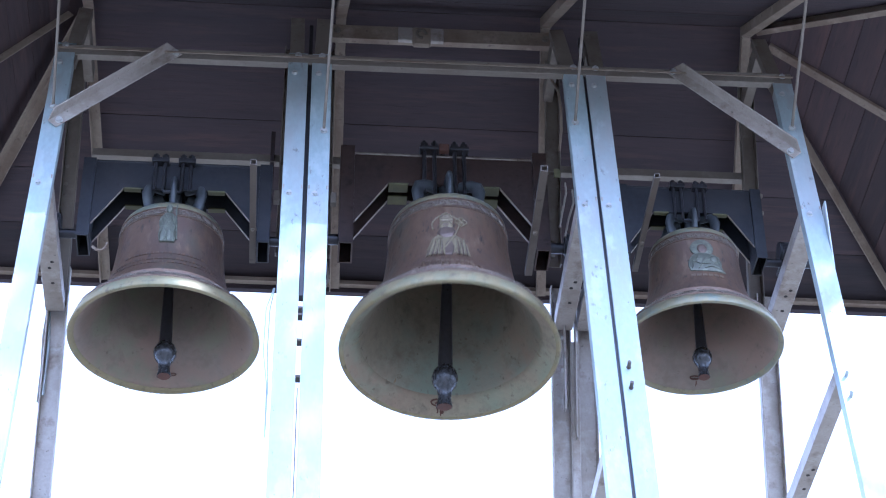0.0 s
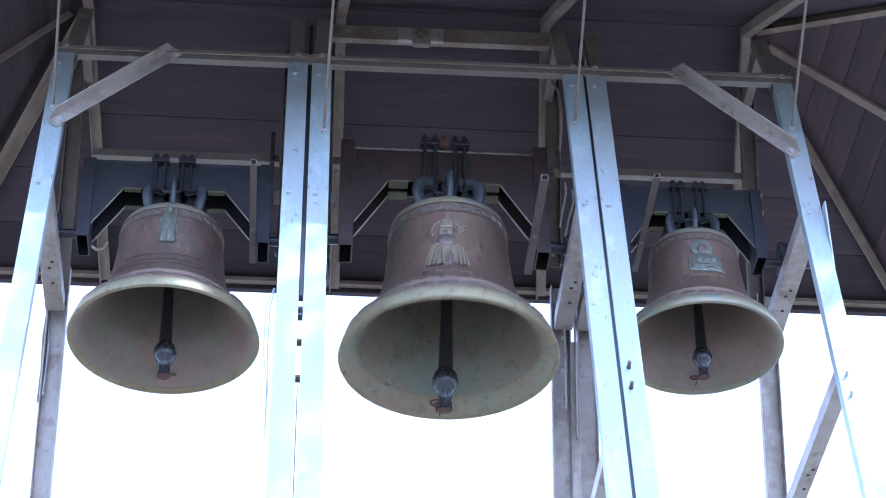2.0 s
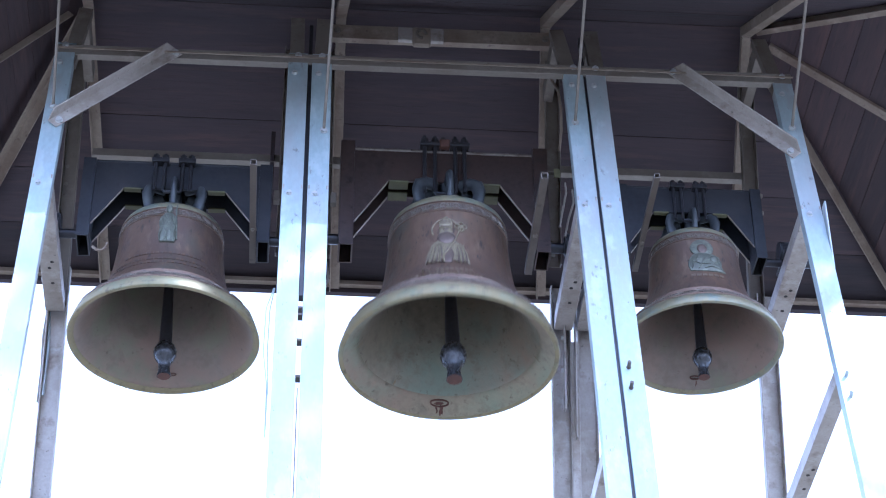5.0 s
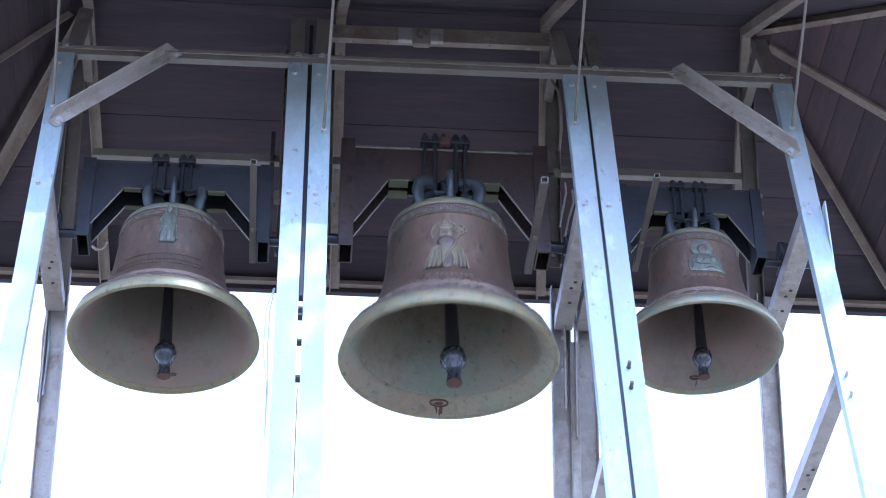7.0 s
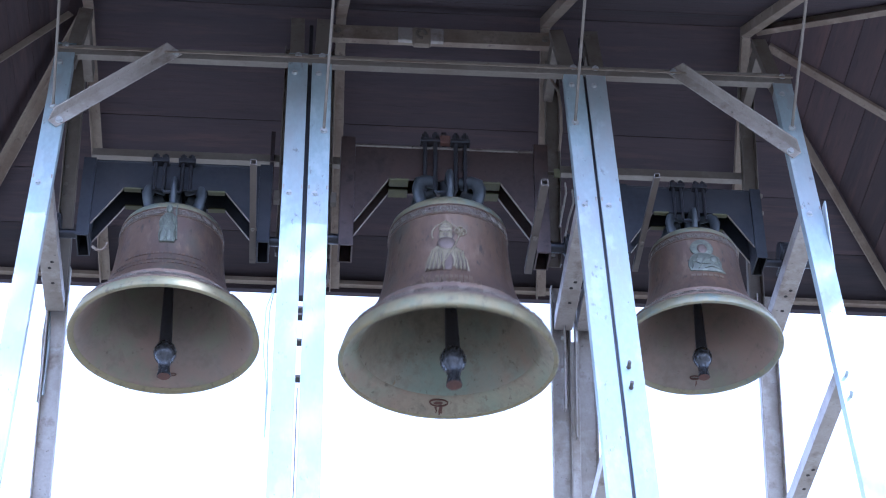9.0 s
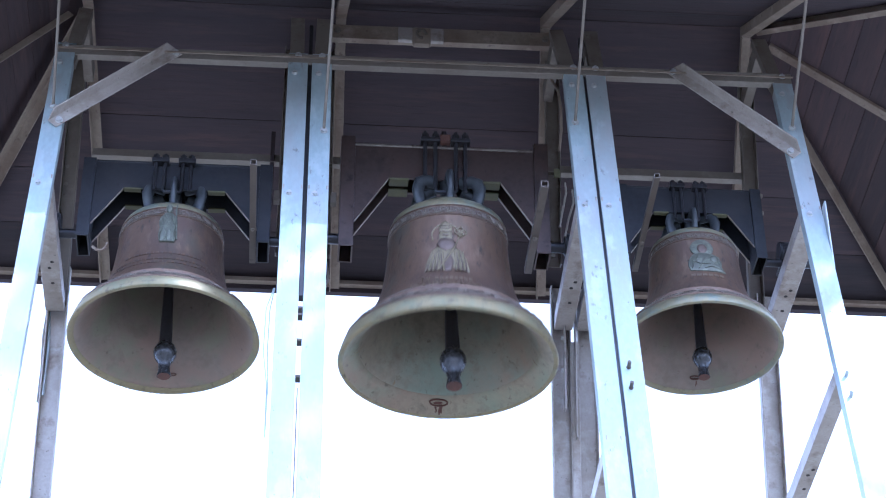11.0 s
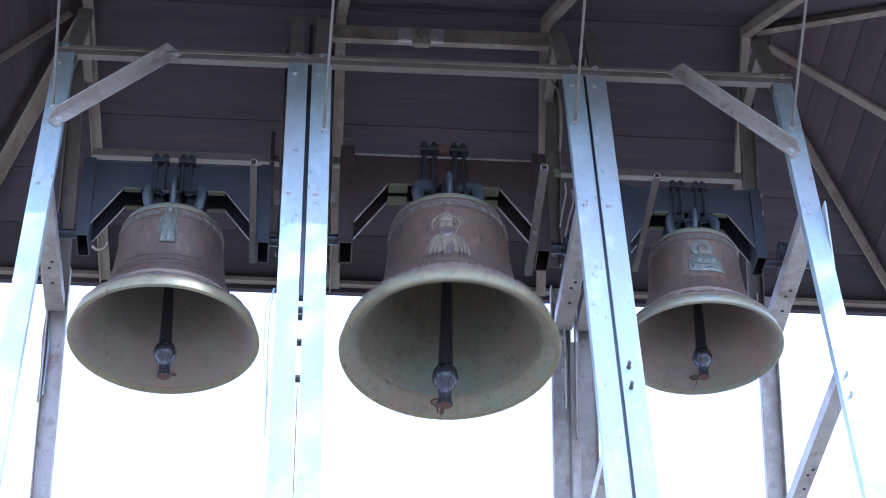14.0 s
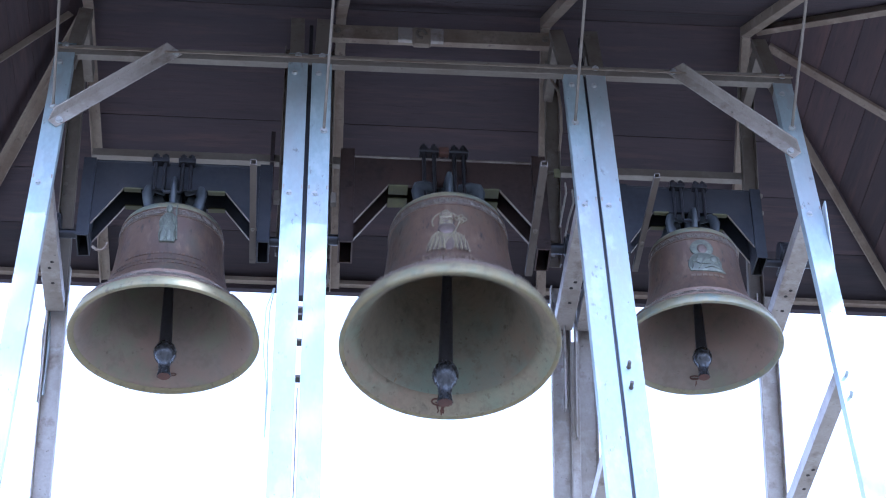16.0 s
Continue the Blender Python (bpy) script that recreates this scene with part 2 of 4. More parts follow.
DEPTH, DROP = 1.085, 0.70           # from the ridge to the eaves, in plan and in height
OUT_L, OUT_R = 0.67, 0.90          # run of the hipped ends


def slope_point(which, s, w):
    """s: 0 ridge to 1 eaves; w: 0 to 1 along the slope. Underside of the boards."""
    z = RIDGE_Z - s * DROP
    xl, xr, y = RL - s * OUT_L, RR + s * OUT_R, s * DEPTH
    if which == "rear":
        return Vector((xl + w * (xr - xl), y, z))
    if which == "front":
        return Vector((xl + w * (xr - xl), -y, z))
    if which == "right":
        return Vector((xr, -y + 2 * w * y, z))
    return Vector((xl, -y + 2 * w * y, z))


def slope_normal(which):
    a = slope_point(which, 0.5, 0.4), slope_point(which, 0.5, 0.6), slope_point(which, 0.9, 0.5)
    nrm = (a[1] - a[0]).cross(a[2] - a[0]).normalized()
    return nrm if nrm.z > 0 else -nrm


def build_roof():
    roof = thing("roof", "hipped roof lined with dark brown boards", "roof", kind="structure")
    for which in ("rear", "front", "left", "right"):
        nrm = slope_normal(which)
        count = 5 if which in ("rear", "front") else 9
        for i in range(count):
            s0, s1 = i / count + 0.0010, (i + 1) / count - 0.0010
            bm = bmesh.new()
            lift = nrm * (0.002 * random.random())
            lo = [slope_point(which, s0, 0) + lift, slope_point(which, s0, 1) + lift, slope_point(which, s1, 1) + lift, slope_point(which, s1, 0) + lift]
            if which in ("left", "right") and i == 0:
                lo = [slope_point(which, 0.002, 0.5) + lift, lo[2], lo[3]]
            v0 = [bm.verts.new(p) for p in lo]
            v1 = [bm.verts.new(p + nrm * 0.022) for p in lo]
            bm.faces.new(v0)
            bm.faces.new(v1[::-1])
            for k in range(len(lo)):
                bm.faces.new((v0[k], v0[(k + 1) % len(lo)], v1[(k + 1) % len(lo)], v1[k]))
            bmesh.ops.recalc_face_normals(bm, faces=bm.faces)
            part("plank", bm, WOOD if which in ("rear", "front") else WOOD_SIDE, roof)
    bm = bmesh.new()
    up = Vector((0, 0, 0.05))
    ends = {k: slope_point(k[0], 1.03, k[1]) + up for k in (("rear", 0), ("rear", 1), ("front", 0), ("front", 1))}
    a, b = slope_point("rear", 0, 0) + up, slope_point("rear", 0, 1) + up
    for thick in (0.0, 0.04):
        t = Vector((0, 0, thick))
        v = [bm.verts.new(p + t) for p in (a, b, ends["rear", 0], ends["rear", 1], ends["front", 0], ends["front", 1])]
        for f in ((0, 1, 3, 2), (1, 0, 4, 5), (0, 2, 4), (1, 5, 3)):
            bm.faces.new([v[i] for i in f])
    bm.verts.ensure_lookup_table()
    for i, j in ((2, 3), (3, 5), (5, 4), (4, 2)):
        bm.faces.new((bm.verts[i], bm.verts[j], bm.verts[6 + j], bm.verts[6 + i]))
    bmesh.ops.recalc_face_normals(bm, faces=bm.faces)
    part("roof_covering", bm, ROOFING, roof, "dark shingled covering")
    return roof


build_roof()


def build_roof_steel():
    """Rafters, hips and eaves bars of steel angle under the boards."""
    drop = Vector((0, 0, -0.012))
    for which in ("rear", "front"):
        for x0, x1 in ((-1.553, -1.467), (-0.474, -0.450), (0.408, 0.482), (1.283, 1.352)):
            def at(s):
                p = slope_point(which, s, 0)
                return Vector((x0 + (x1 - x0) * s, p.y, p.z)) - slope_normal(which) * 0.004
            bm = extrude(angle_section(0.045, 0.045), at(0.02) - slope_normal(which) * 0.045, at(0.985) - slope_normal(which) * 0.045, (1, 0, 0))
            tagged(part("rafter", bm, BATTEN), "pale steel angle rafter under the roof boards", "rafter", "roof rafters")
    for x_end, sgn in ((RL, -1), (RR, 1)):
        for which, w in (("rear", 0 if sgn < 0 else 1), ("front", 0 if sgn < 0 else 1)):
            lift = Vector((0, 0, 0.024 if which == "front" else (-0.042 if sgn < 0 else 0)))
            a, b = slope_point(which, 0.03, w) + drop + lift, slope_point(which, 0.985, w) + drop + lift
            bm = extrude([(0, 0), (0.05, 0), (0.05, -0.006), (0.006, -0.006), (0.006, -0.05), (0, -0.05)], a - Vector((0, 0, 0.01)), b - Vector((0, 0, 0.01)), (0, sgn, 0))
            tagged(part("hip_rafter", bm, BATTEN), "pale steel angle along the roof hip", "rafter", "roof rafters")
        a, b = slope_point("right" if sgn > 0 else "left", 0.12, 0.5), slope_point("right" if sgn > 0 else "left", 0.985, 0.5)
        nrm = slope_normal("right" if sgn > 0 else "left")
        hang = 0.014 if sgn > 0 else -0.012
        bm = extrude(angle_section(0.045, 0.045), a - nrm * hang, b - nrm * hang, (0, 1, 0))
        tagged(part("rafter", bm, BATTEN), "pale steel angle rafter with bolt holes", "rafter", "roof rafters")
    for which in ("rear", "front", "left", "right"):
        a, b = slope_point(which, 0.985, 0.0), slope_point(which, 0.985, 1.0)
        inward = {"rear": (0, -1, 0), "front": (0, 1, 0), "left": (1, 0, 0), "right": (-1, 0, 0)}[which]
        a, b = a - Vector((0, 0, 0.022)), b - Vector((0, 0, 0.022))
        bm = extrude(rect_section(0.03, 0.06), a, b, inward)
        tagged(part("eaves_board", bm, WOOD), "dark wooden board along the eaves", "board", "eaves boards", "structure")
        off = Vector(inward) * 0.032 + Vector((0, 0, 0.004))
        bm = extrude(rect_section(0.03, 0.022), a + off, b + off, inward)
        tagged(part("eaves_batten", bm, BATTEN), "pale batten along the eaves", "batten", "eaves battens", "structure")


build_roof_steel()

# Steel A-frames: legs lean by LEAN in Y for each metre of height.
LEAN, FRONT = 0.21, 0.40
FRAME_X = (-1.565, -0.624, -0.527, 0.5025, 0.5945, 1.3705)
TOP = 1.0


def leg_y(z):
    return FRONT - LEAN * z


def bolt_head(bm, p, nrm, r=0.011, h=0.008):
    p, nrm = Vector(p), Vector(nrm).normalized()
    rod(bm, p, p + nrm * 0.003, r * 1.25, 12)
    rod(bm, p + nrm * 0.003, p + nrm * h, r, 6)
    return bm


LEG_TOP = 0.745
STRUTS = ((-1.548, -1.512), (-0.628, -0.633), (-0.533, -0.524), (0.501, 0.452), (0.608, 0.597), (1.363, 1.315))


def build_frame(x, inward, bolts, tie, strut, shift):
    """inward: the side (+1 or -1 in x) on which the bell hangs."""
    f = thing("bell_support_frame", "galvanised steel A-frame of bolted channels carrying a bell", "bell frame", "bell support frames", at=Matrix.Translation((x, 0, ZA)))
    n = Vector((0, -1, LEAN)).normalized()
    # front leg: web to the front
    a, b = (0, -leg_y(-6.99), -6.99), (0, -leg_y(LEG_TOP), LEG_TOP)
    bm = extrude(channel_section(0.08, 0.045), a, b, (1, 0, 0))
    part("front_leg", bm, GALV, f)
    foot = -0.008 if shift == 0.055 else 0.0
    # brown strut from the leg up to the ridge, behind the leg's web
    a, b = (strut[0] - x, -leg_y(0.62) + 0.008, 0.62), (strut[1] - x, -leg_y(TOP) + 0.008, TOP)
    part("roof_strut", extrude(channel_section(0.058, 0.035, 0.005), a, b, (1, 0, 0)), ROOF_STEEL, f, "brown weathered steel strut")
    a, b = (foot, leg_y(-6.99), -6.99), (foot + inward * 0.008, leg_y(0.06), 0.06)
    part("rear_leg", extrude(channel_section(0.08, 0.045), b, a, (1, 0, 0)), GALV_DULL, f)
    low = -0.10 if shift in (0.010, 0.055) else 0.15
    a, b = (inward * shift, leg_y(low) - 0.012, low), (inward * (shift - 0.006), leg_y(1.12) - 0.012, 1.12)
    part("rear_post", extrude(channel_section(0.064, 0.04, 0.005), b, a, (1, 0, 0)), ROOF_STEEL, f, "brown weathered steel post")
    for z in (low + 0.05, low + 0.12):
        part("bolt", bolt_head(bmesh.new(), (inward * shift, leg_y(z) - 0.014, z), (0, -1, -LEAN), 0.010, 0.012), STEEL, f)
    # bearing beam and lower tie along Y, webs downwards
    for name, z0, wide in (("bearing_beam", -0.15, 0.075), ("tie_beam", tie, 0.056))[:2 if tie else 1]:
        y = leg_y(z0)
        bm = extrude(channel_section(wide, 0.06, 0.006), (0, y - 0.05, z0), (0, -y + 0.008, z0), (1, 0, 0))
        if max(v.co.z for v in bm.verts) < z0 + 0.01:
            bmesh.ops.scale(bm, vec=(1, 1, -1), space=Matrix.Translation((0, 0, -z0)), verts=bm.verts)
            bmesh.ops.recalc_face_normals(bm, faces=bm.faces)
        beam = part(name, bm, GALV_DULL, f, "weathered steel channel with bolt holes")
        for xx, yy in ((0.010, 0.05), (-0.002, 0.09), (0.004, 0.19)):
            # flat dark discs stand in for the shade inside the holes
            part("bolt_hole", rod(bmesh.new(), (xx, yy, z0 - 0.0012), (xx, yy, z0 - 0.0002), 0.0075, 10), STAIN_AND_HOLE, beam)
    bm = box(strut[1] - x - 0.02, strut[1] - x + 0.02, -leg_y(TOP) + 0.012, leg_y(TOP) - 0.020, TOP - 0.10, TOP - 0.02)
    part("apex_plate", bm, ROOF_STEEL, f)
    for z in bolts:
        long = 0.03 if z < -0.5 else 0.010
        bm = bolt_head(bmesh.new(), (-0.012, -leg_y(z), z), n, 0.007 if z < -0.5 else 0.010, long)
        part("bolt", bm, LEVER if long > 0.02 and x < 1 else ZINC, f)
    for z in (0.52, 0.44):
        part("bolt", bolt_head(bmesh.new(), (-0.006, leg_y(z) - 0.008, z), (0, -1, -LEAN), 0.009, 0.012), STEEL, f)
    # pillow block bearing on the beam
    bm = box(-0.03, 0.03, -0.09, 0.09, -0.058, -0.035, 0.003)
    rod(bm, (-0.035, 0, 0), (0.035, 0, 0), 0.045, 20)
    box(-0.025, 0.025, -0.085, 0.085, -0.144, -0.056, 0, bm)
    box(-0.028, 0.028, -0.05, 0.05, -0.036, 0.0, 0, bm)
    part("bearing", bm, IRON, f)
    return f


for k, x in enumerate(FRAME_X):
    build_frame(x, 1 if k % 2 == 0 else -1, (0.61, -0.14, -1.01, -1.11) if k in (4, 5) else (0.61, -0.14), {3: -1.40, 5: -0.99}.get(k), STRUTS[k], {0: 0.010, 5: 0.055}.get(k, 0.034))


def build_bars():
    # front and rear rails bolted to the legs
    def rail(front, x0, x1, z, z_left):
        y = -leg_y(z) - 0.004 if front else leg_y(z) + 0.004
        s = -1 if front else 1
        # angle: upright leaf against the legs, level leaf outwards below
        h = 0.052 if front else 0.062
        sec = [(0, 0), (h, 0), (h, 0.006), (0.006, 0.006), (0.006, 0.034), (0, 0.034)]
        a, b = (x0, y, z_left - 0.014), (x1, y, z - 0.014)
        if front:
            a, b = b, a
        return extrude(sec, a, b, (0, 0, 1))
    r = thing("front_rail", "weathered steel angle bolted across the front legs", "steel rail")
    part("angle_bar", rail(True, -1.60, 1.41, 0.70, 0.686), STEEL, r)
    r.matrix_basis = Matrix.Translation((0, 0, ZA))
    y = -leg_y(0.70) - 0.0385
    part("worn_edge", extrude(rect_section(0.0075, 0.003), (-1.598, y, 0.675), (1.408, y, 0.689), (0, 0, 1), 0), BATTEN, r, "yellowed worn edge")
    for x in FRAME_X:
        part("bolt", bolt_head(bmesh.new(), (x, -leg_y(0.70) - 0.011, 0.715), (0, -1, 0)), ZINC, r)
    r = thing("rear_rail", "weathered steel angle bolted across the rear legs", "steel rail")
    part("angle_bar", rail(False, -1.475, 1.295, 0.592, 0.578), STEEL, r)
    r.matrix_basis = Matrix.Translation((0, 0, ZA))
    # knee braces
    for p, q in (((-1.555, 0.225), (-1.12, 0.70)), ((1.352, 0.225), (0.915, 0.722))):
        a = Vector((p[0], -leg_y(p[1]) - 0.008, p[1]))
        b = Vector((q[0], -leg_y(q[1]) - 0.016, q[1]))
        k = thing("knee_brace", "dull galvanised steel angle brace bolted across the frame corner", "brace", "knee braces", at=Matrix.Translation((0, 0, ZA)))
        sgn = 1 if p[0] < 0 else -1
        d = (b - a).normalized()
        side = d.cross(Vector((0, -1, 0))) * sgn
        if side.z < 0:
            side = -side
        out = d.cross(side)
        f = 1 if out.y < 0 else -1
        sec = [(-0.030, 0), (0.020, 0), (0.020, f * 0.056), (0.014, f * 0.056), (0.014, f * 0.006), (-0.030, f * 0.006)]
        bm = extrude(sec, a - d * 0.02, b + d * 0.005, side, 0)
        mid = (a + b) / 2
        for v in bm.verts:      # the outer leaf is cut back at both ends
            if (v.co - mid).dot(Vector((0, -1, 0))) - ((v.co - mid).dot(d)) * Vector((0, -1, 0)).dot(d) > 0.03:
                v.co -= d * (0.042 if (v.co - mid).dot(d) > 0 else -0.03)
        bevelled(bm, 0.0015)
        part("angle_bar", bm, GALV_DULL, k)
        for e, s in ((a, 1), (b, -1)):
            part("bolt", bolt_head(bmesh.new(), e + d * 0.012 * s - side * 0.012 + Vector((0, -0.007, 0)), (0, -1, 0), 0.012, 0.012), ZINC, k)
    # hoisting beam below the ridge
    h = thing("hoisting_beam", "weathered steel channel below the ridge with a lifting clamp", "steel beam", at=Matrix.Translation((0, 0, ZA)))
    part("channel_bar", extrude(channel_section(0.078, 0.032), (0.45, -0.03, 1.082), (-0.495, -0.03, 1.076), (0, 0, 1)), BATTEN, h)
    for x0, x1 in ((-0.206, -0.140), (-0.075, -0.012)):
        part("clamp_plate", box(x0, x1, -0.052, -0.031, 1.022, 1.098, 0.004), GALV_DULL, h)
    part("clamp", box(-0.146, -0.069, -0.066, -0.040, 0.985, 1.092, 0.008), BATTEN, h)
    part("hook", tube([(-0.108 + 0.020 * math.cos(u), -0.070, 1.045 + 0.022 * math.sin(u)) for u in [i * 0.5 for i in range(11)]], 0.006), LEVER, h)
    for x in (-0.465, 0.425):
        part("bolt", bolt_head(bmesh.new(), (x, -0.030, 1.08), (0, -1, 0), 0.012, 0.014), STEEL, h)
    # stay rods from the legs up to the front eaves
    for (x0, z0), (x1, y1, z1) in (((-1.572, 0.32), (-1.537, -0.772, 0.48)), ((-0.512, 0.24), (-0.497, -0.842, 0.48)), ((0.487, 0.36), (0.459, -0.906, 0.48)), ((1.366, 0.385), (1.303, -0.963, 0.48))):
        a = Vector((x0, -leg_y(z0) - 0.006, z0))
        b = Vector((x1, y1, z1))
        b = a + (b - a) * 1.35
        s = thing("stay_rod", "thin steel stay rod running from a leg to the eaves", "stay rod", "stay rods", at=Matrix.Translation((0, 0, ZA)))
        part("bar", rod(bmesh.new(), a, b, 0.006), STEEL, s, smooth=40)
        part("eye", bolt_head(bmesh.new(), a, (0, -1, 0), 0.012, 0.012), ZINC, s)


def build_fittings():
    """Cables and small plates on the frames."""
    up = Matrix.Translation((0, 0, ZA))

    def cable(points, r, label, mat):
        c = thing("cable", label, "cable", "cables", at=up)
        part("strand", tube(points, r, 7), mat, c, smooth=60)

    def plate(bm, label, mat):
        c = thing("fixing_plate", label, "plate", "fixing plates", at=up)
        part("plate", bm, mat, c)

    cable([(-1.64, 0.44, 0.06), (-1.612, 0.43, -0.03), (-1.60, 0.43, -0.12), (-1.605, 0.44, -0.24), (-1.598, 0.455, -0.38), (-1.602, 0.49, -0.52)], 0.007, "grey cable tied along a rear leg", STEEL)
    cable([(-1.62, 0.42, 0.02), (-1.585, 0.42, -0.07), (-1.588, 0.43, -0.16), (-1.58, 0.44, -0.30), (-1.584, 0.47, -0.50)], 0.006, "grey cable tied along a rear leg", GALV)
    for s in (0, 0.014):
        cable([(-0.672 - s * 0.2, -0.47, -0.62), (-0.684 - s, -0.51, -0.74), (-0.686 - s, -0.55, -0.95), (-0.678 - s * 0.3, -0.58, -1.12), (-0.680, -0.61, -1.35)], 0.0024, "thin grey cable hanging beside a leg", GALV)
    cable([(0.43, -0.10, 0.80), (0.455, -0.13, 0.70), (0.462, -0.14, 0.60), (0.462, -0.12, 0.50), (0.455, -0.08, 0.42)], 0.006, "pale cable bent down beside the bearing", BATTEN)
    cable([(-0.50, 0.16, -0.03), (-0.478, 0.13, -0.04), (-0.47, 0.15, -0.10), (-0.49, 0.20, -0.16), (-0.50, 0.24, -0.26)], 0.005, "grey cable looped below the bearing", STEEL)
    plate(box(0.437, 0.462, -0.02, -0.012, 0.33, 0.375), "small yellow-green plate beside the bearing", GREEN_EDGE)
    plate(box(1.4115, 1.4185, -0.47, -0.425, -0.42, -0.10), "narrow galvanised plate on the side of a leg", GALV)
    cable([(-1.394, -0.05, -0.141), (-1.377, -0.05, -0.157), (-1.356, -0.05, -0.158), (-1.342, -0.05, -0.143), (-1.338, -0.05, -0.122)], 0.0055, "pale bent wire hooked at the yoke's end", BATTEN)
    cable([(0.475, -0.06, 0.268), (0.477, -0.06, 0.216), (0.460, -0.06, 0.127), (0.444, -0.06, 0.040)], 0.0045, "thin grey cable curving down beside the bearing", STEEL)
    cable([(0.503, -0.06, 0.232), (0.505, -0.06, 0.167), (0.481, -0.06, 0.079), (0.464, -0.06, -0.007)], 0.0045, "thin grey cable curving down beside the bearing", STEEL)
    plate(box(-0.728, -0.710, 0.25, 0.268, 0.46, 0.74), "dark upright strip beside the paired legs", WOOD)
    # gusset plates along the rear legs of the middle pair
    for x, z0, z1 in ((0.549, -0.62, -0.02), (0.575 - 0.07, -0.5, 0.0)):
        zc0, zc1 = (leg_y(z0) - 0.06, z0), (leg_y(z1) - 0.06, z1)
        bm = extrude(rect_section(0.006, 0.05), (x, zc0[0], zc0[1]), (x, zc1[0], zc1[1]), (1, 0, 0))
        plate(bm, "dull galvanised plate bolted along a rear leg", GALV_DULL)
        for zz in (-0.05, -0.11, -0.19, -0.33) if x < 0.52 else ():
            c = thing("bolt", "zinc-plated bolt head in a rear plate", "bolt", "plate bolts", at=up)
            part("head", bolt_head(bmesh.new(), (x - 0.003, leg_y(zz) - 0.06, zz), (-1, 0, 0), 0.009, 0.010), ZINC, c)
    # dark strips in the gaps between the paired legs
    def packing(x, w, z0, z1, mat):
        bm = extrude(rect_section(w, 0.03), (x, -leg_y(z0) + 0.024, z0), (x, -leg_y(z1) + 0.024, z1), (1, 0, 0))
        c = thing("gap_strip", "dark strip filling the gap between two bolted legs", "packing strip", "packing strips", at=up)
        part("strip", bm, mat, c)
    packing(0.5485, 0.0115, -6.9, 0.95, IRON)
    c = thing("gap_strip", "dull galvanised cover strip between two bolted rear legs", "packing strip", "packing strips", at=up)
    part("strip", extrude(rect_section(0.030, 0.006), (0.5485, leg_y(-6.9) - 0.049, -6.9), (0.5485, leg_y(-0.2) - 0.049, -0.2), (1, 0, 0)), GALV_DULL, c)
    # added to darken the gap where only the shaded roof shows behind
    packing(-0.5755, 0.0165, -0.70, 0.95, IRON)
    for z0, z1 in ((-0.765, -0.745), (-0.80, -0.785), (-0.93, -0.895), (-1.11, -1.075), (-6.9, -1.16)):
        packing(-0.5755, 0.0165 if z1 > -1.15 else 0.004, z0, z1 if z1 < -1.15 else z0 + 0.012, LEVER)
    for x in (-0.69, -0.46):
        plate(box(x - 0.012, x + 0.012, 0.02, 0.05, 0.18, 0.235), "small square steel bracket beside the yoke", STEEL)


build_fittings()
build_bars()

def build_tree():
    """A broad-leaved tree out of view, set between the sun and the bells to dapple the legs."""
    rng = random.Random(7)
    base = Vector((4.6, -6.6, 0))
    sunward = Vector((math.sin(sa) * math.cos(se), -math.cos(sa) * math.cos(se), math.sin(se)))
    heart = Vector((0, -0.5, ZA - 0.6)) + sunward * 9.0
    tree = thing("tree", "unseen broad-leaved tree shading the bell frame", "tree")
    bm = tube([base, base + Vector((0.05, 0.1, 3.5)), base + Vector((-0.3, 0.5, 7.5)), heart + Vector((0.2, -0.2, -1.2)), heart + Vector((0.3, 0.1, 1.6))], [0.26, 0.21, 0.16, 0.10, 0.04], 12)
    part("trunk", bm, BARK, tree, smooth=60)
    tips = []
    for i in range(14):
        a = i * 2.4
        d = Vector((math.cos(a), math.sin(a), 0.25 + 0.5 * rng.random()))
        s = heart + Vector((0, 0, -1.6 + 2.4 * i / 14))
        e = s + d * (1.3 + 0.9 * rng.random())
        part("limb", tube([s, (s + e) / 2 + Vector((0, 0, 0.15)), e], [0.06, 0.04, 0.012], 7), BARK, tree, smooth=60)
        tips += [e, (s + e) / 2, s + (e - s) * 0.8]
    verts, faces = [], []
    clumps = [(c + Vector((rng.gauss(0, 0.35), rng.gauss(0, 0.35), rng.gauss(0, 0.3))), LEAVES) for c in tips * 3]
    # one bough is in denser leaf, added to keep the sun off one pair of legs
    bough = [Vector((0.55, -0.47 - 0.05 * i, ZA - 0.30 - 0.27 * i)) + sunward * (8.6 + 0.15 * i) for i in range(5)]
    part("limb", tube([heart, (heart + bough[0]) / 2, bough[0], bough[2], bough[4]], [0.05, 0.035, 0.025, 0.018, 0.008], 7), BARK, tree, smooth=60)
    clumps += [(c, 110) for c in bough for _ in (0, 1)]
    for c, leaves in clumps:
        for _ in range(leaves):
            p = c + Vector((rng.gauss(0, 0.24), rng.gauss(0, 0.24), rng.gauss(0, 0.2)))
            q = Euler((rng.uniform(-0.9, 0.9), rng.uniform(-0.9, 0.9), rng.uniform(0, 6.3))).to_matrix()
            l, w = rng.uniform(0.05, 0.09), rng.uniform(0.025, 0.04)
            i0 = len(verts)
            verts += [p + q @ Vector(v) for v in ((-l, 0, 0), (0, -w, 0.01), (l, 0, 0), (0, w, 0.01))]
            faces.append((i0, i0 + 1, i0 + 2, i0 + 3))
    me = bpy.data.meshes.new("crown")
    me.from_pydata(verts, [], faces)
    me.materials.append(LEAF)
    crown = new("crown", me)
    crown.parent = tree
    tagged(crown, "loose green leaves", kind="stuff")


LEAVES = 60
build_tree()

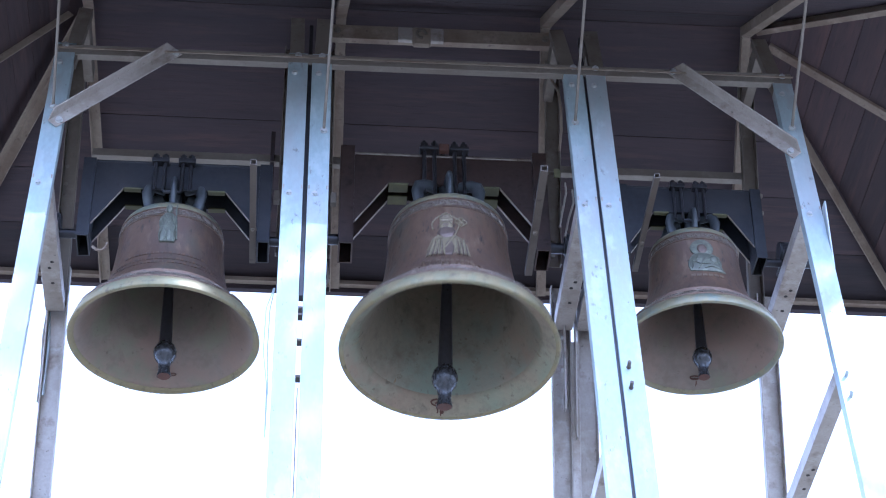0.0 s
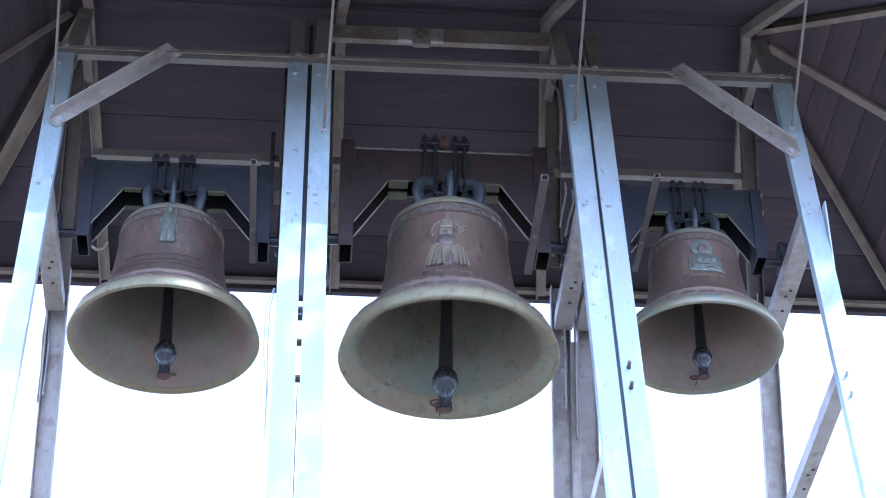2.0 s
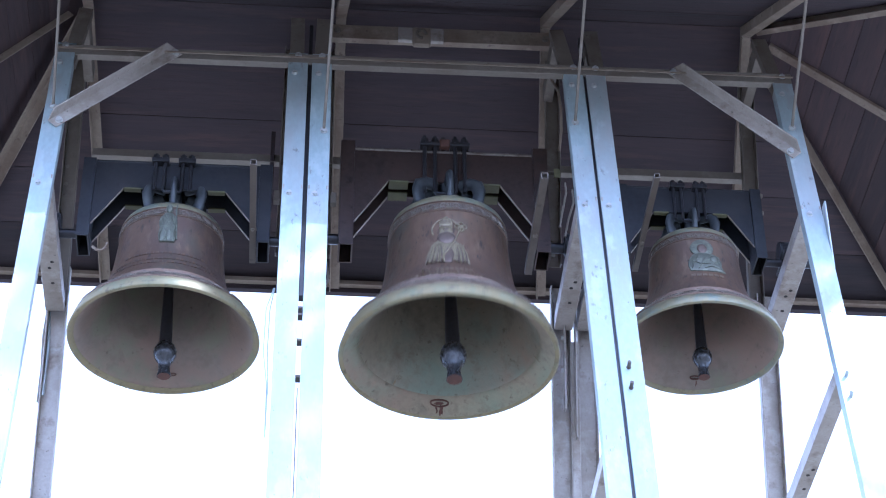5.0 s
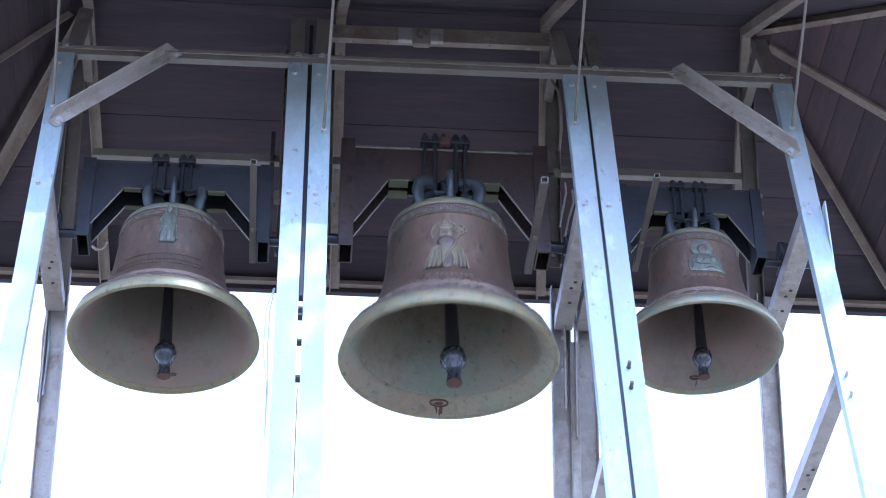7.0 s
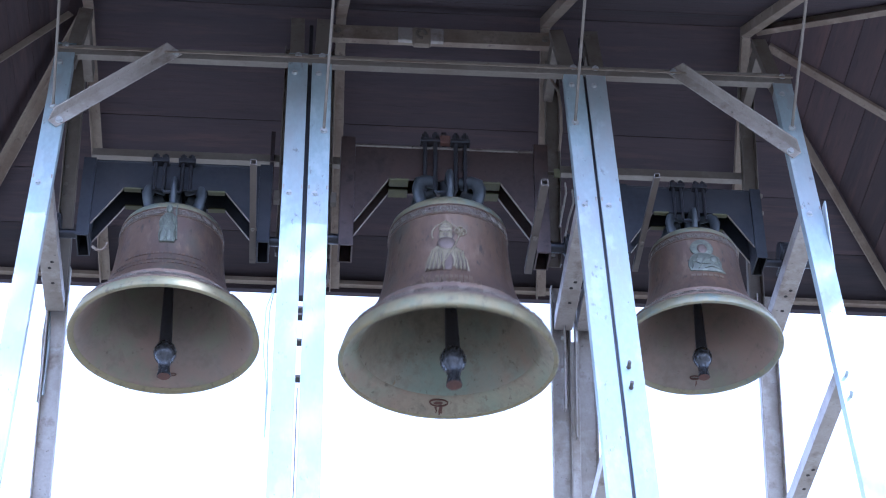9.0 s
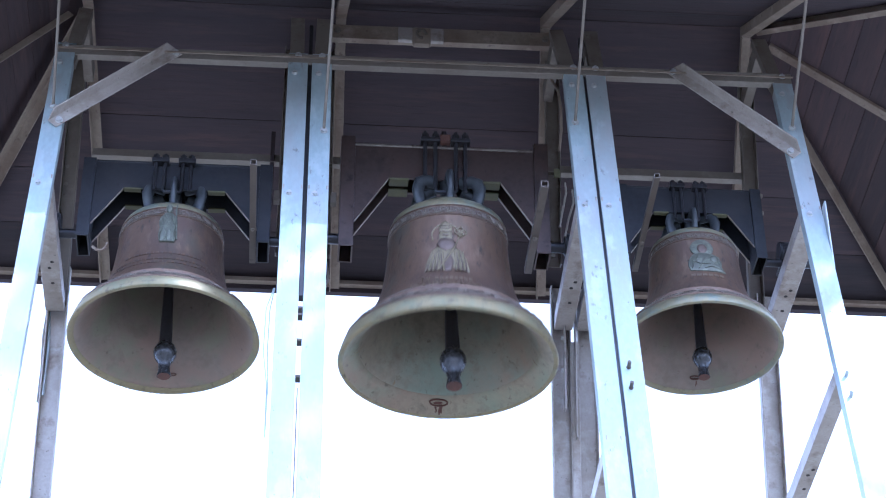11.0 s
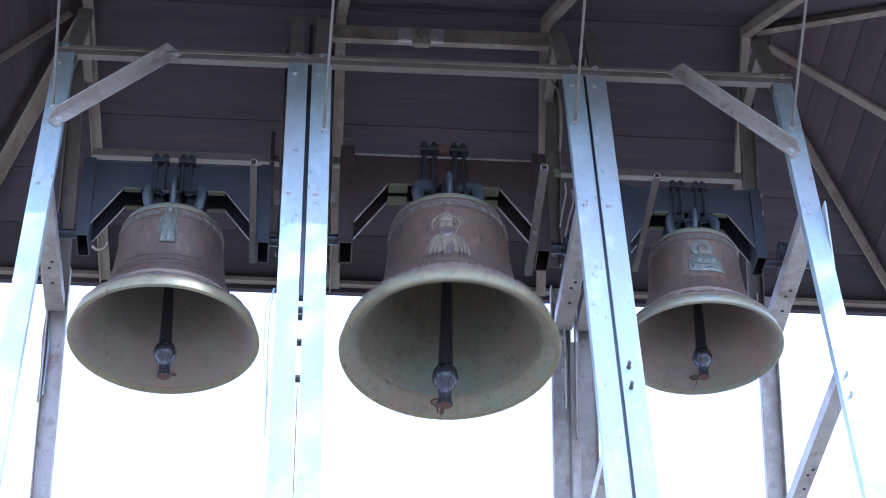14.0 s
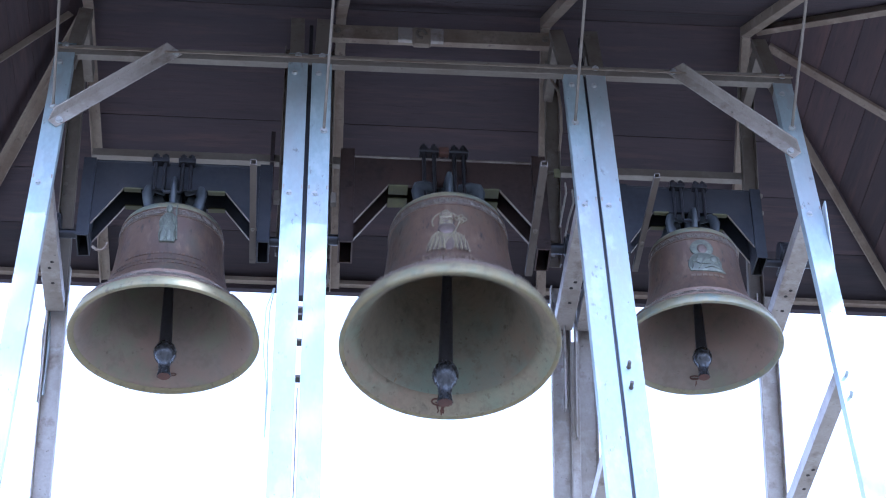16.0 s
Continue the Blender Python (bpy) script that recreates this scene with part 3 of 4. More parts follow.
# ---- bells ----
# Outer wall of the largest bell (r, z), the axle at z = 0, the mouth at MOUTH.
MOUTH = -0.577
OUTER = [(0.0, 0.092), (0.155, 0.092), (0.167, 0.088), (0.172, 0.075), (0.205, 0.059), (0.226, 0.039), (0.2335, 0.017), (0.236, -0.04), (0.2385, -0.07),
         (0.2435, -0.12), (0.249, -0.177), (0.2545, -0.22), (0.262, -0.267), (0.272, -0.305), (0.287, -0.346), (0.303, -0.38), (0.321, -0.414), (0.338, -0.437),
         (0.357, -0.459), (0.378, -0.48), (0.396, -0.498), (0.405, -0.515), (0.412, -0.534), (0.419, -0.555), (0.425, MOUTH)]
WALL = [(0.412, MOUTH - 0.001), (0.364, -0.537), (0.347, -0.517), (0.337, -0.499), (0.3195, -0.465), (0.295, -0.42), (0.271, -0.36), (0.252, -0.30), (0.238, -0.23), (0.227, -0.15),
        (0.218, -0.07), (0.212, 0.0), (0.209, 0.025), (0.205, 0.036), (0.198, 0.042), (0.0, 0.048)]

PLAIN_WALL = [(0.412, MOUTH - 0.001), (0.380, -0.550), (0.352, -0.51), (0.326, -0.465), (0.297, -0.42)] + WALL[6:]


def radius_at(z):
    for (r0, z0), (r1, z1) in zip(OUTER, OUTER[1:]):
        if z1 <= z <= z0:
            return r0 + (r1 - r0) * (z0 - z) / (z0 - z1)
    return 0.425


def scaled(bm, k):
    bmesh.ops.scale(bm, vec=(k, k, k), verts=bm.verts)
    return bm


def on_wall(px, z, lift):
    """A point over the outer wall: px is the arc length to the right of the front line."""
    r = radius_at(z)
    a = -math.pi / 2 + px / r
    return Vector(((r + lift) * math.cos(a), (r + lift) * math.sin(a), z))


def hollow_post(x0, x1, y0, y1, z0, z1, t=0.006):
    """An upright rectangular tube, open at both ends."""
    bm = bmesh.new()
    loops = []
    for inset in (0, t):
        for zz in (z0, z1):
            loops.append([bm.verts.new((x, y, zz)) for x, y in ((x0 + inset, y0 + inset), (x1 - inset, y0 + inset), (x1 - inset, y1 - inset), (x0 + inset, y1 - inset))])
    for p, q in ((0, 1), (2, 3), (0, 2), (1, 3)):
        for i in range(4):
            bm.faces.new((loops[p][i], loops[p][(i + 1) % 4], loops[q][(i + 1) % 4], loops[q][i]))
    bmesh.ops.recalc_face_normals(bm, faces=bm.faces)
    return bm


def scroll_mesh(z0, h, w):
    """One leaf scroll of the ornament: a curl, a stem and three leaves lying on the wall."""
    bm = bmesh.new()
    def lay(points, r):
        pts = [on_wall(u * w, z0 + v * h, 0.0015) for u, v in points]
        tube(pts, r, 5, bm)
    curl = []
    for i in range(11):
        a = 0.4 + i * 0.62
        q = 0.42 * (1 - i / 14)
        curl.append((0.34 + q * math.cos(a), 0.0 + q * math.sin(a)))
    lay(curl, [(0.0034 + 0.0014 * math.sin(i) ** 2) * h / 0.034 for i in range(11)])
    lay([(-0.85, -0.38), (-0.4, -0.45), (0.05, -0.36), (0.30, -0.30)], [q * h / 0.034 for q in (0.0018, 0.0044, 0.0042, 0.0034)])
    for x0, x1, y1 in ((-0.45, -0.82, 0.10), (-0.35, -0.58, 0.40), (-0.20, -0.20, 0.44)):
        lay([(x0, -0.40), ((x0 + x1) / 2 - 0.03, 0.0), (x1, y1)], [q * h / 0.034 for q in (0.0024, 0.0056, 0.0016)])
    return bm


def relief_slab(outline, z0, thick, bm=None):
    """A low plate on the wall with a rounded back: outline of (arc length, z) offsets."""
    bm = bm or bmesh.new()
    n = len(outline)
    cx, cz = sum(p[0] for p in outline) / n, sum(p[1] for p in outline) / n
    rings = []
    for f, lift in ((1.0, -0.002), (0.96, thick * 0.7), (0.80, thick), (0.4, thick * 1.15)):
        rings.append([bm.verts.new(on_wall(cx + (u - cx) * f, z0 + cz + (v - cz) * f, lift)) for u, v in outline])
    for p, q in zip(rings, rings[1:]):
        for i in range(n):
            bm.faces.new((p[i], p[(i + 1) % n], q[(i + 1) % n], q[i]))
    bm.faces.new(rings[-1])
    bmesh.ops.recalc_face_normals(bm, faces=bm.faces)
    return bm


def oval(cx, cz, rx, rz, n=18, a0=0.0, a1=2 * math.pi):
    return [(cx + rx * math.cos(a0 + (a1 - a0) * i / n), cz + rz * math.sin(a0 + (a1 - a0) * i / n)) for i in range(n)]


def wall_line(points, r, bm=None, lift=0.002):
    pts = [on_wall(u, v, lift) for u, v in points]
    return tube(pts, r, 6, bm)


def wall_bar(u0, u1, z, h, lift=0.002):
    """A flat bar bent round the wall."""
    bm = bmesh.new()
    n = max(2, int((u1 - u0) / 0.012))
    rows = []
    for i in range(n + 1):
        u = u0 + (u1 - u0) * i / n
        rows.append([bm.verts.new(on_wall(u, z + s * h / 2, l)) for s, l in ((-1, -0.001), (-1, lift), (1, lift), (1, -0.001))])
    for p, q in zip(rows, rows[1:]):
        for j in range(3):
            bm.faces.new((p[j], p[j + 1], q[j + 1], q[j]))
    bm.faces.new(rows[0]), bm.faces.new(rows[-1][::-1])
    bmesh.ops.recalc_face_normals(bm, faces=bm.faces)
    return bm


def wall_text(text, u0, u1, z, h):
    """Raised letters of the built-in font, bent round the wall between u0 and u1."""
    cu = bpy.data.curves.new("letters", "FONT")
    cu.body, cu.size, cu.extrude, cu.align_x = text, 1.0, 0.02, "LEFT"
    ob = bpy.data.objects.new("letters", cu)
    scene.collection.objects.link(ob)
    bpy.context.view_layer.update()
    me = bpy.data.meshes.new_from_object(ob)
    bpy.data.objects.remove(ob)
    bm = bmesh.new()
    bm.from_mesh(me)
    bpy.data.meshes.remove(me)
    xs = [v.co.x for v in bm.verts]
    lo, hi = min(xs), max(xs)
    for v in bm.verts:
        v.co = on_wall(u0 + (v.co.x - lo) / (hi - lo) * (u1 - u0), z + (v.co.y - 0.34) * h / 0.70, 0.0045 if v.co.z > 0 else -0.001)
    return bm


def build_bell(x, z, k, label, top, lever_x, lever_z, lever_front, ends, arch, plate_y, post_low, squat=False):
    b = thing("church_bell", label, "bell", "church bells", at=pose(x, 0, ZA + z))
    body = part("bell_body", scaled(lathe(OUTER[::-1]), k), BRONZE, b, "brown bronze bell wall", smooth=50)
    if squat:
        body.matrix_basis = pose(0, 0, -0.015) @ Matrix.Diagonal((1, 1, 0.97, 1))
    large = k == 1
    paint = YOKE_PAINT if large else YOKE_SHADED
    lip = PATINA if k < 0.8 else LIP_BROWN
    if large:
        part("inner_wall", scaled(lathe([(0.425, MOUTH)] + WALL), k), INNER, body, "olive-grey inner wall with stains", smooth=40)
    else:
        part("inner_wall", scaled(lathe([(0.425, MOUTH)] + PLAIN_WALL), k), INNER_BROWN, body, "brown inner wall with stains", smooth=60)
    if large:
        part("inner_lip", lathe([(0.4105, MOUTH - 0.004), (0.3625, -0.5385), (0.3475, -0.5195), (0.346, -0.513)]), INNER_LIP, body, "olive-green inside of the lip", smooth=60)
    part("inner_top", scaled(lathe([(0.1975, 0.0415), (0.194, 0.0405), (0.0, 0.0463)]), k), INNER_TOP, body, "brown inside top", smooth=60)
    # lip and shoulder zones, slightly proud
    part("lip_band", scaled(lathe([(radius_at(-0.518) + 0.0005, -0.518), (radius_at(-0.522) + 0.003, -0.522), (0.4145, -0.534), (0.4265, MOUTH + 0.003), (0.423, MOUTH - 0.004), (0.410, MOUTH - 0.005), (0.396, MOUTH + 0.012)]), k), lip, body, "worn bronze lip", smooth=60)
    part("shoulder_cap", scaled(lathe([(0.2345, 0.011), (0.2355, 0.018), (0.2275, 0.041), (0.206, 0.062), (0.174, 0.0775), (0.169, 0.091), (0.155, 0.095), (0.0, 0.095)]), k), PATINA, body, "grey-green shoulder", smooth=40)
    for zz in (0.009, -0.036, -0.418, -0.431, -0.448, -0.512):
        r = radius_at(zz)
        r0, r1 = radius_at(zz + 0.004), radius_at(zz - 0.004)
        part("ring_moulding", scaled(lathe([(r0 - 0.001, zz + 0.004), (r + 0.003, zz + 0.002), (r + 0.0035, zz - 0.002), (r1 - 0.001, zz - 0.004)]), k), BRONZE, body, smooth=60)
    for za, zb in ((-0.453, -0.508), (0.005, -0.032)):
        prof = [(radius_at(za + (zb - za) * i / 4) + (0.0008 if 0 < i < 4 else -0.0005), za + (zb - za) * i / 4) for i in range(5)]
        part("ornament_band", scaled(lathe(prof), k), BAND, body, "dark ornamental band", smooth=60)
    # leaf scrolls round the lip and the shoulder: one mesh each, turned round the axis
    for z0, h, w, count, mat in ((-0.484, 0.041, 0.060, 25, SCROLL), (-0.0145, 0.030, 0.034, 30, SCROLL)):
        first = None
        for i in range(count):
            if first is None:
                first = part("leaf_scroll", scaled(scroll_mesh(z0, h, w), k), mat, body, smooth=60)
            else:
                c = new("leaf_scroll", first.data)
                c.parent = body
                c.matrix_basis = Matrix.Rotation(2 * math.pi * i / count, 4, "Z")
    # crown: bent loops of flat section round a post
    for a in (28, 90, 152, 208, 270, 332):
        c, s = math.cos(radians(a)), math.sin(radians(a))
        thick, broad, out = (0.026, 1.0, 0.0) if a in (90, 270) else (0.028, 1.15, 0.008)
        bm = bmesh.new()
        path = ((0.100, 0.085), (0.112, 0.12), (0.126, 0.16), (0.133, 0.195), (0.122, 0.232), (0.095, 0.250), (0.05, 0.255))
        rings = []
        for i, (r, zz) in enumerate(path):
            wd = (0.021, 0.018, 0.0155, 0.015, 0.015, 0.016, 0.018)[i]
            q0, q1 = path[max(i - 1, 0)], path[min(i + 1, len(path) - 1)]
            d = Vector((q1[0] - q0[0], q1[1] - q0[1])).normalized()
            nn = Vector((d.y, -d.x))
            ring = []
            for j in range(10):
                u = 2 * math.pi * j / 10
                rr, zc, side = r + out + nn.x * thick * math.cos(u), zz + nn.y * thick * math.cos(u), wd * broad * math.sin(u)
                ring.append(bm.verts.new((rr * c - side * s, rr * s + side * c, zc)))
            rings.append(ring)
        for p, q in zip(rings, rings[1:]):
            for j in range(10):
                bm.faces.new((p[j], p[(j + 1) % 10], q[(j + 1) % 10], q[j]))
        bm.faces.new(rings[0][::-1]), bm.faces.new(rings[-1])
        bmesh.ops.recalc_face_normals(bm, faces=bm.faces)
        part("crown_loop", scaled(bm, k), CROWN, b, smooth=60)
    part("crown_post", scaled(tube([(0, 0, 0.10), (0, 0, 0.16), (0, 0, 0.285)], [0.040, 0.028, 0.034], 12), k), CROWN, b, smooth=60)
    # yoke: two arched plates, a top plate, end posts and underside plates
    (xl, xr), (al, ar, az) = ends, arch
    outline = [(xl, top), (xr, top), (xr, 0.045 + az - 0.262), (ar, az), (al, az), (xl, 0.045 + az - 0.262)]
    yoke = part("yoke", scaled(polygon_plate(outline, -plate_y, -plate_y + 0.012), k), paint, b, "brown painted steel yoke" if large else "painted steel yoke, darkened in its colour for shade")
    part("rear_plate", scaled(polygon_plate(outline, plate_y - 0.012, plate_y), k), paint, yoke)
    part("top_plate", scaled(box(xl, xr, -plate_y - 0.002, plate_y + 0.002, top + 0.001, top + 0.012), k), TOP_EDGE if large else paint, yoke, "pale worn top flange" if large else "")
    for s, xe, xa in ((-1, xl, al), (1, xr, ar)):
        x0, x1 = sorted((xe + 0.001 * s, xe + 0.058 * s))
        part("end_post", scaled(hollow_post(x0, x1, -plate_y - 0.010, plate_y, post_low, top + (0.04 if large else 0.015)), k), paint, yoke)
        x0, x1 = sorted((xa - 0.08 * s, xa - 0.001 * s))
        deep = 0.052 if large else 0.030
        for ya, yb in ((-plate_y - 0.005, -plate_y - 0.005 + deep), (plate_y + 0.005 - deep, plate_y + 0.005)):
            part("bottom_flange", scaled(box(x0, x1, ya, yb, az - 0.010, az - 0.001), k), GREEN_EDGE, yoke, "algae-green lower flange")
        for yy in (-plate_y + 0.006, plate_y - 0.006):
            part("edge_strip", scaled(extrude(rect_section(0.0135, 0.003), (xa + s * 0.002, yy, az - 0.004), (xe - s * 0.002, yy, az - 0.215), (0, 1, 0)), k), BATTEN, yoke)
        part("axle", scaled(rod(bmesh.new(), (xe + s * 0.055, 0, 0), (s * 0.53 if large else s * 0.50 / k, 0, 0), 0.022, 16), k), IRON, yoke, smooth=40)
    # hanger bolts and bridge plates
    hang_y = 0.078 if large else 0.094
    for xx in (-0.095, -0.053, 0.030, 0.068):
        for yy in (-hang_y, hang_y):
            part("hanger_rod", scaled(rod(bmesh.new(), (xx, yy, 0.20), (xx, yy, top + (0.068 if k == 1 else 0.042)), 0.0085, 8), k), IRON, b, smooth=40)
            part("nut", scaled(rod(bmesh.new(), (xx, yy, top + (0.030 if k == 1 else 0.012)), (xx, yy, top + (0.052 if k == 1 else 0.032)), 0.017, 6), k), IRON, b)
    for yy in (-hang_y, hang_y):
        part("hanger_link", scaled(tube([(-0.053, yy, 0.205), (-0.048, yy, 0.193), (0.025, yy, 0.193), (0.030, yy, 0.205)], 0.0085, 8), k), IRON, b, smooth=40)
    if large:
        part("centre_block", box(-0.034, 0.008, -0.090, -0.062, top + 0.012, top + 0.052, 0.004), RUST, b, "rust-red centre block")
    for xx in (-0.074, 0.049):
        part("bridge_plate", scaled(box(xx - 0.04, xx + 0.04, -hang_y - 0.02, hang_y + 0.02, top + (0.013 if k == 1 else -0.012), top + (0.030 if k == 1 else 0.012)), k), IRON, b)
    part("centre_bolt", scaled(rod(bmesh.new(), (-0.012, 0, top + 0.012), (-0.012, 0, top + (0.125 if k == 1 else 0.05)), 0.012, 10), k), IRON, b, smooth=40)
    if large:      # the yoke sits a little behind the bell's axis
        for o in b.children:
            if o.name.startswith(("yoke", "hanger", "nut", "bridge_plate", "centre")):
                o.matrix_basis = pose(0, 0.027, 0)
    # drive lever: open square tube along the swing
    t = 0.0145
    bm = hollow_post(lever_x - t, lever_x + t, lever_z - t, lever_z + t, -0.12, lever_front, 0.004)
    bmesh.ops.transform(bm, matrix=Matrix.Rotation(radians(90), 4, "X"), verts=bm.verts)
    lever = part("drive_lever", scaled(bm, k), LEVER, b, "open-ended square steel tube")
    part("bolt", scaled(bolt_head(bmesh.new(), (lever_x, -0.14, lever_z - t), (0, 0, -1), 0.008, 0.010), k), STEEL, lever)
    # clapper
    c = part("clapper", scaled(tube([(0, 0, 0.02), (0, 0, -0.10), (0, 0, -0.60)], [0.020, 0.018, 0.030], 12), k), IRON, b, "dark iron clapper", smooth=60)
    ball = [(0.0, -0.575), (0.028, -0.58), (0.043, -0.598), (0.051, -0.622), (0.051, -0.640), (0.043, -0.664), (0.029, -0.682), (0.025, -0.715), (0.031, -0.752), (0.0, -0.754)]
    part("ball", scaled(lathe(ball, 32), k), BALL, c, "dark iron clapper ball", smooth=60)
    part("tip_face", scaled(lathe([(0.029, -0.7535), (0.027, -0.7555), (0.0, -0.7555)], 20), k), RUST, c, "rusty clapper end")
    part("clevis", scaled(box(-0.042, 0.042, -0.034, 0.034, -0.085, 0.046, 0.008), k), IRON, b)
    return b, c


bell_big, clapper_big = build_bell(0.0, 0.0, 1.0, "large brown bronze bell swinging on a steel yoke", 0.424, 0.333, -0.055, 0.49, (-0.378, 0.350), (-0.240, 0.213, 0.270), 0.058, -0.072)
bell_mid, clapper_mid = build_bell(-1.092, -0.045, 0.86, "middle-sized brown bronze bell hanging still on its yoke", 0.372, 0.370, -0.025, 0.60, (-0.372, 0.388), (-0.235, 0.232, 0.225), 0.075, -0.068, True)
bell_small, clapper_small = build_bell(0.985, -0.053, 0.752, "small brown bronze bell hanging still on its yoke", 0.42, -0.295, 0.01, 0.68, (-0.345, 0.325), (-0.205, 0.193, 0.262), 0.075, -0.03)


def decorate():
    """Low reliefs and raised lettering on the front of the bells, as plain shapes."""
    def add(bell, name, bm, k, mat, label=""):
        body = [o for o in bell.children if o.name.startswith("bell_body")][0]
        ob = part(name, scaled(bm, k), mat, body, label, smooth=50)
        if bell is bell_big and name.startswith(("relief", "robe", "staff")):
            ob.matrix_basis = pose(0, 0, -0.016, 0, 0, -3.8)
        return ob
    # large bell: half figure with halo, mitre and staff
    k = 1.0
    add(bell_big, "relief_halo", wall_line(oval(-0.012, -0.125, 0.053, 0.053, 28, 0.25, 3.75), 0.0035), k, RELIEF, "pale halo ring")
    add(bell_big, "relief_mitre", relief_slab([(-0.036, -0.118), (-0.038, -0.095), (-0.028, -0.072), (-0.012, -0.058), (0.004, -0.070), (0.016, -0.094), (0.014, -0.118)], 0, 0.010), k, RELIEF, "pale pointed headdress")
    add(bell_big, "relief_head", relief_slab(oval(-0.011, -0.135, 0.027, 0.030), 0, 0.009), k, RELIEF)
    add(bell_big, "relief_beard", relief_slab([(-0.046, -0.178), (-0.036, -0.150), (-0.011, -0.142), (0.016, -0.150), (0.030, -0.178), (0.012, -0.205), (-0.012, -0.216), (-0.034, -0.200)], 0, 0.0135), k, BAND, "dark beard and collar")
    # the shade in the robe's middle folds is put in as dark bronze
    add(bell_big, "relief_sleeve", relief_slab([(-0.022, -0.316), (-0.020, -0.262), (-0.006, -0.222), (0.012, -0.226), (0.022, -0.262), (0.010, -0.316)], 0, 0.0125), k, BAND, "dark middle of the robe, shade of its folds in the colour")
    add(bell_big, "relief_robe", relief_slab([(-0.095, -0.318), (-0.084, -0.255), (-0.066, -0.205), (-0.042, -0.185), (-0.010, -0.195), (0.020, -0.190), (0.050, -0.206), (0.072, -0.250), (0.084, -0.318)], 0, 0.011), k, RELIEF, "pale robed half figure")
    for u0, u1 in ((-0.075, -0.055), (-0.058, -0.043), (-0.040, -0.032), (-0.018, -0.022), (0.028, 0.022), (0.045, 0.036), (0.058, 0.054)):
        add(bell_big, "robe_fold", wall_line([(u0, -0.315), ((u0 + u1) / 2, -0.262), (u1, -0.215)], [0.003, 0.004, 0.002], None, 0.0125), k, RELIEF)
    # dark lines: the shade between the folds, put into the colour
    for u0, u1 in ((-0.084, -0.060), (-0.066, -0.050), (-0.049, -0.037), (-0.030, -0.028), (0.036, 0.029), (0.052, 0.042), (0.067, 0.054)):
        add(bell_big, "robe_fold", wall_line([(u0, -0.316), ((u0 + u1) / 2 + 0.003, -0.270), (u1, -0.225)], [0.0035, 0.0028, 0.0012], None, 0.0118), k, BAND)
    for u0, u1, zz in ((-0.030, 0.008, -0.098), (-0.026, 0.004, -0.086), (-0.034, 0.012, -0.114)):
        add(bell_big, "relief_line", wall_line([(u0, zz), ((u0 + u1) / 2, zz - 0.003), (u1, zz)], 0.0016, None, 0.0125), k, BAND)
    add(bell_big, "relief_brow", relief_slab([(-0.026, -0.132), (-0.018, -0.127), (-0.011, -0.130), (-0.004, -0.127), (0.004, -0.132), (-0.011, -0.140)], 0, 0.012), k, BAND)
    add(bell_big, "relief_staff", wall_line([(-0.042, -0.316), (-0.005, -0.250), (0.022, -0.195), (0.036, -0.150), (0.044, -0.128)], 0.003, None, 0.013), k, RELIEF)
    for du, dv in ((0, 0.012), (0, -0.012), (0.012, 0), (-0.012, 0)):
        add(bell_big, "staff_ring", wall_line(oval(0.046 + du, -0.112 + dv, 0.011, 0.011, 12) + [(0.057 + du, -0.112 + dv)], 0.0025, None, 0.006), k, RELIEF)
    add(bell_big, "lettering", wall_text("\u015aW", -0.128, -0.090, -0.376, 0.021), k, LETTER, "raised letters")
    for i in range(8):
        add(bell_big, "inscription_bar", wall_bar(-0.072 + 0.0185 * i, -0.059 + 0.0185 * i, -0.376, 0.018, 0.003), k, LETTER)
    add(bell_big, "lettering", wall_text("UCZ NAS DOBROCI", -0.170, 0.105, -0.409, 0.021), k, LETTER, "raised letters")
    # middle bell: slender standing figure and three rows of writing
    k = 0.86
    def up(points):
        return [(u * 0.74, z * 1.2 + 0.016) for u, z in points]
    add(bell_mid, "relief_figure", relief_slab(up([(-0.050, -0.190), (-0.060, -0.16), (-0.054, -0.115), (-0.062, -0.085), (-0.050, -0.058), (-0.026, -0.040), (-0.008, -0.036), (0.020, -0.042), (0.040, -0.062), (0.048, -0.10), (0.040, -0.13), (0.046, -0.165), (0.040, -0.190)]), 0, 0.016), k, RELIEF_DARK, "greenish standing figure")
    add(bell_mid, "relief_head", relief_slab(up(oval(-0.004, -0.018, 0.020, 0.022)), 0, 0.016), k, RELIEF_DARK)
    add(bell_mid, "relief_staff", wall_line(up([(0.050, -0.18), (0.044, -0.10), (0.036, -0.03), (0.040, 0.0)]), 0.004, None, 0.012), k, RELIEF_DARK)
    for i, (u0, u1) in enumerate(((-0.040, -0.030), (-0.020, -0.018), (-0.002, -0.006), (0.014, 0.006), (0.032, 0.022))):
        side = 0.010 if i % 2 else -0.008
        add(bell_mid, "robe_fold", wall_line(up([(u0 * 1.2, -0.186), (u0 + side, -0.15), (u0 * 0.5 + u1 * 0.5 - side, -0.115), (u1 + side, -0.085), (u1, -0.055)]), [0.002, 0.005, 0.003, 0.005, 0.002], None, 0.016), k, RELIEF_DARK)
    for zz, w, n in ((-0.276, 0.20, 21), (-0.318, 0.25, 27), (-0.346, 0.27, 31)):
        for i in range(n):
            u = -w + (2 * w) * i / n
            add(bell_mid, "inscription_bar", wall_bar(u, u + 2 * w / n * (0.55 + 0.3 * random.random()), zz, 0.015, 0.003), k, BRONZE if i % 3 else BAND)
    # small bell: two joined figures with a halo, and one row of writing
    k = 0.752
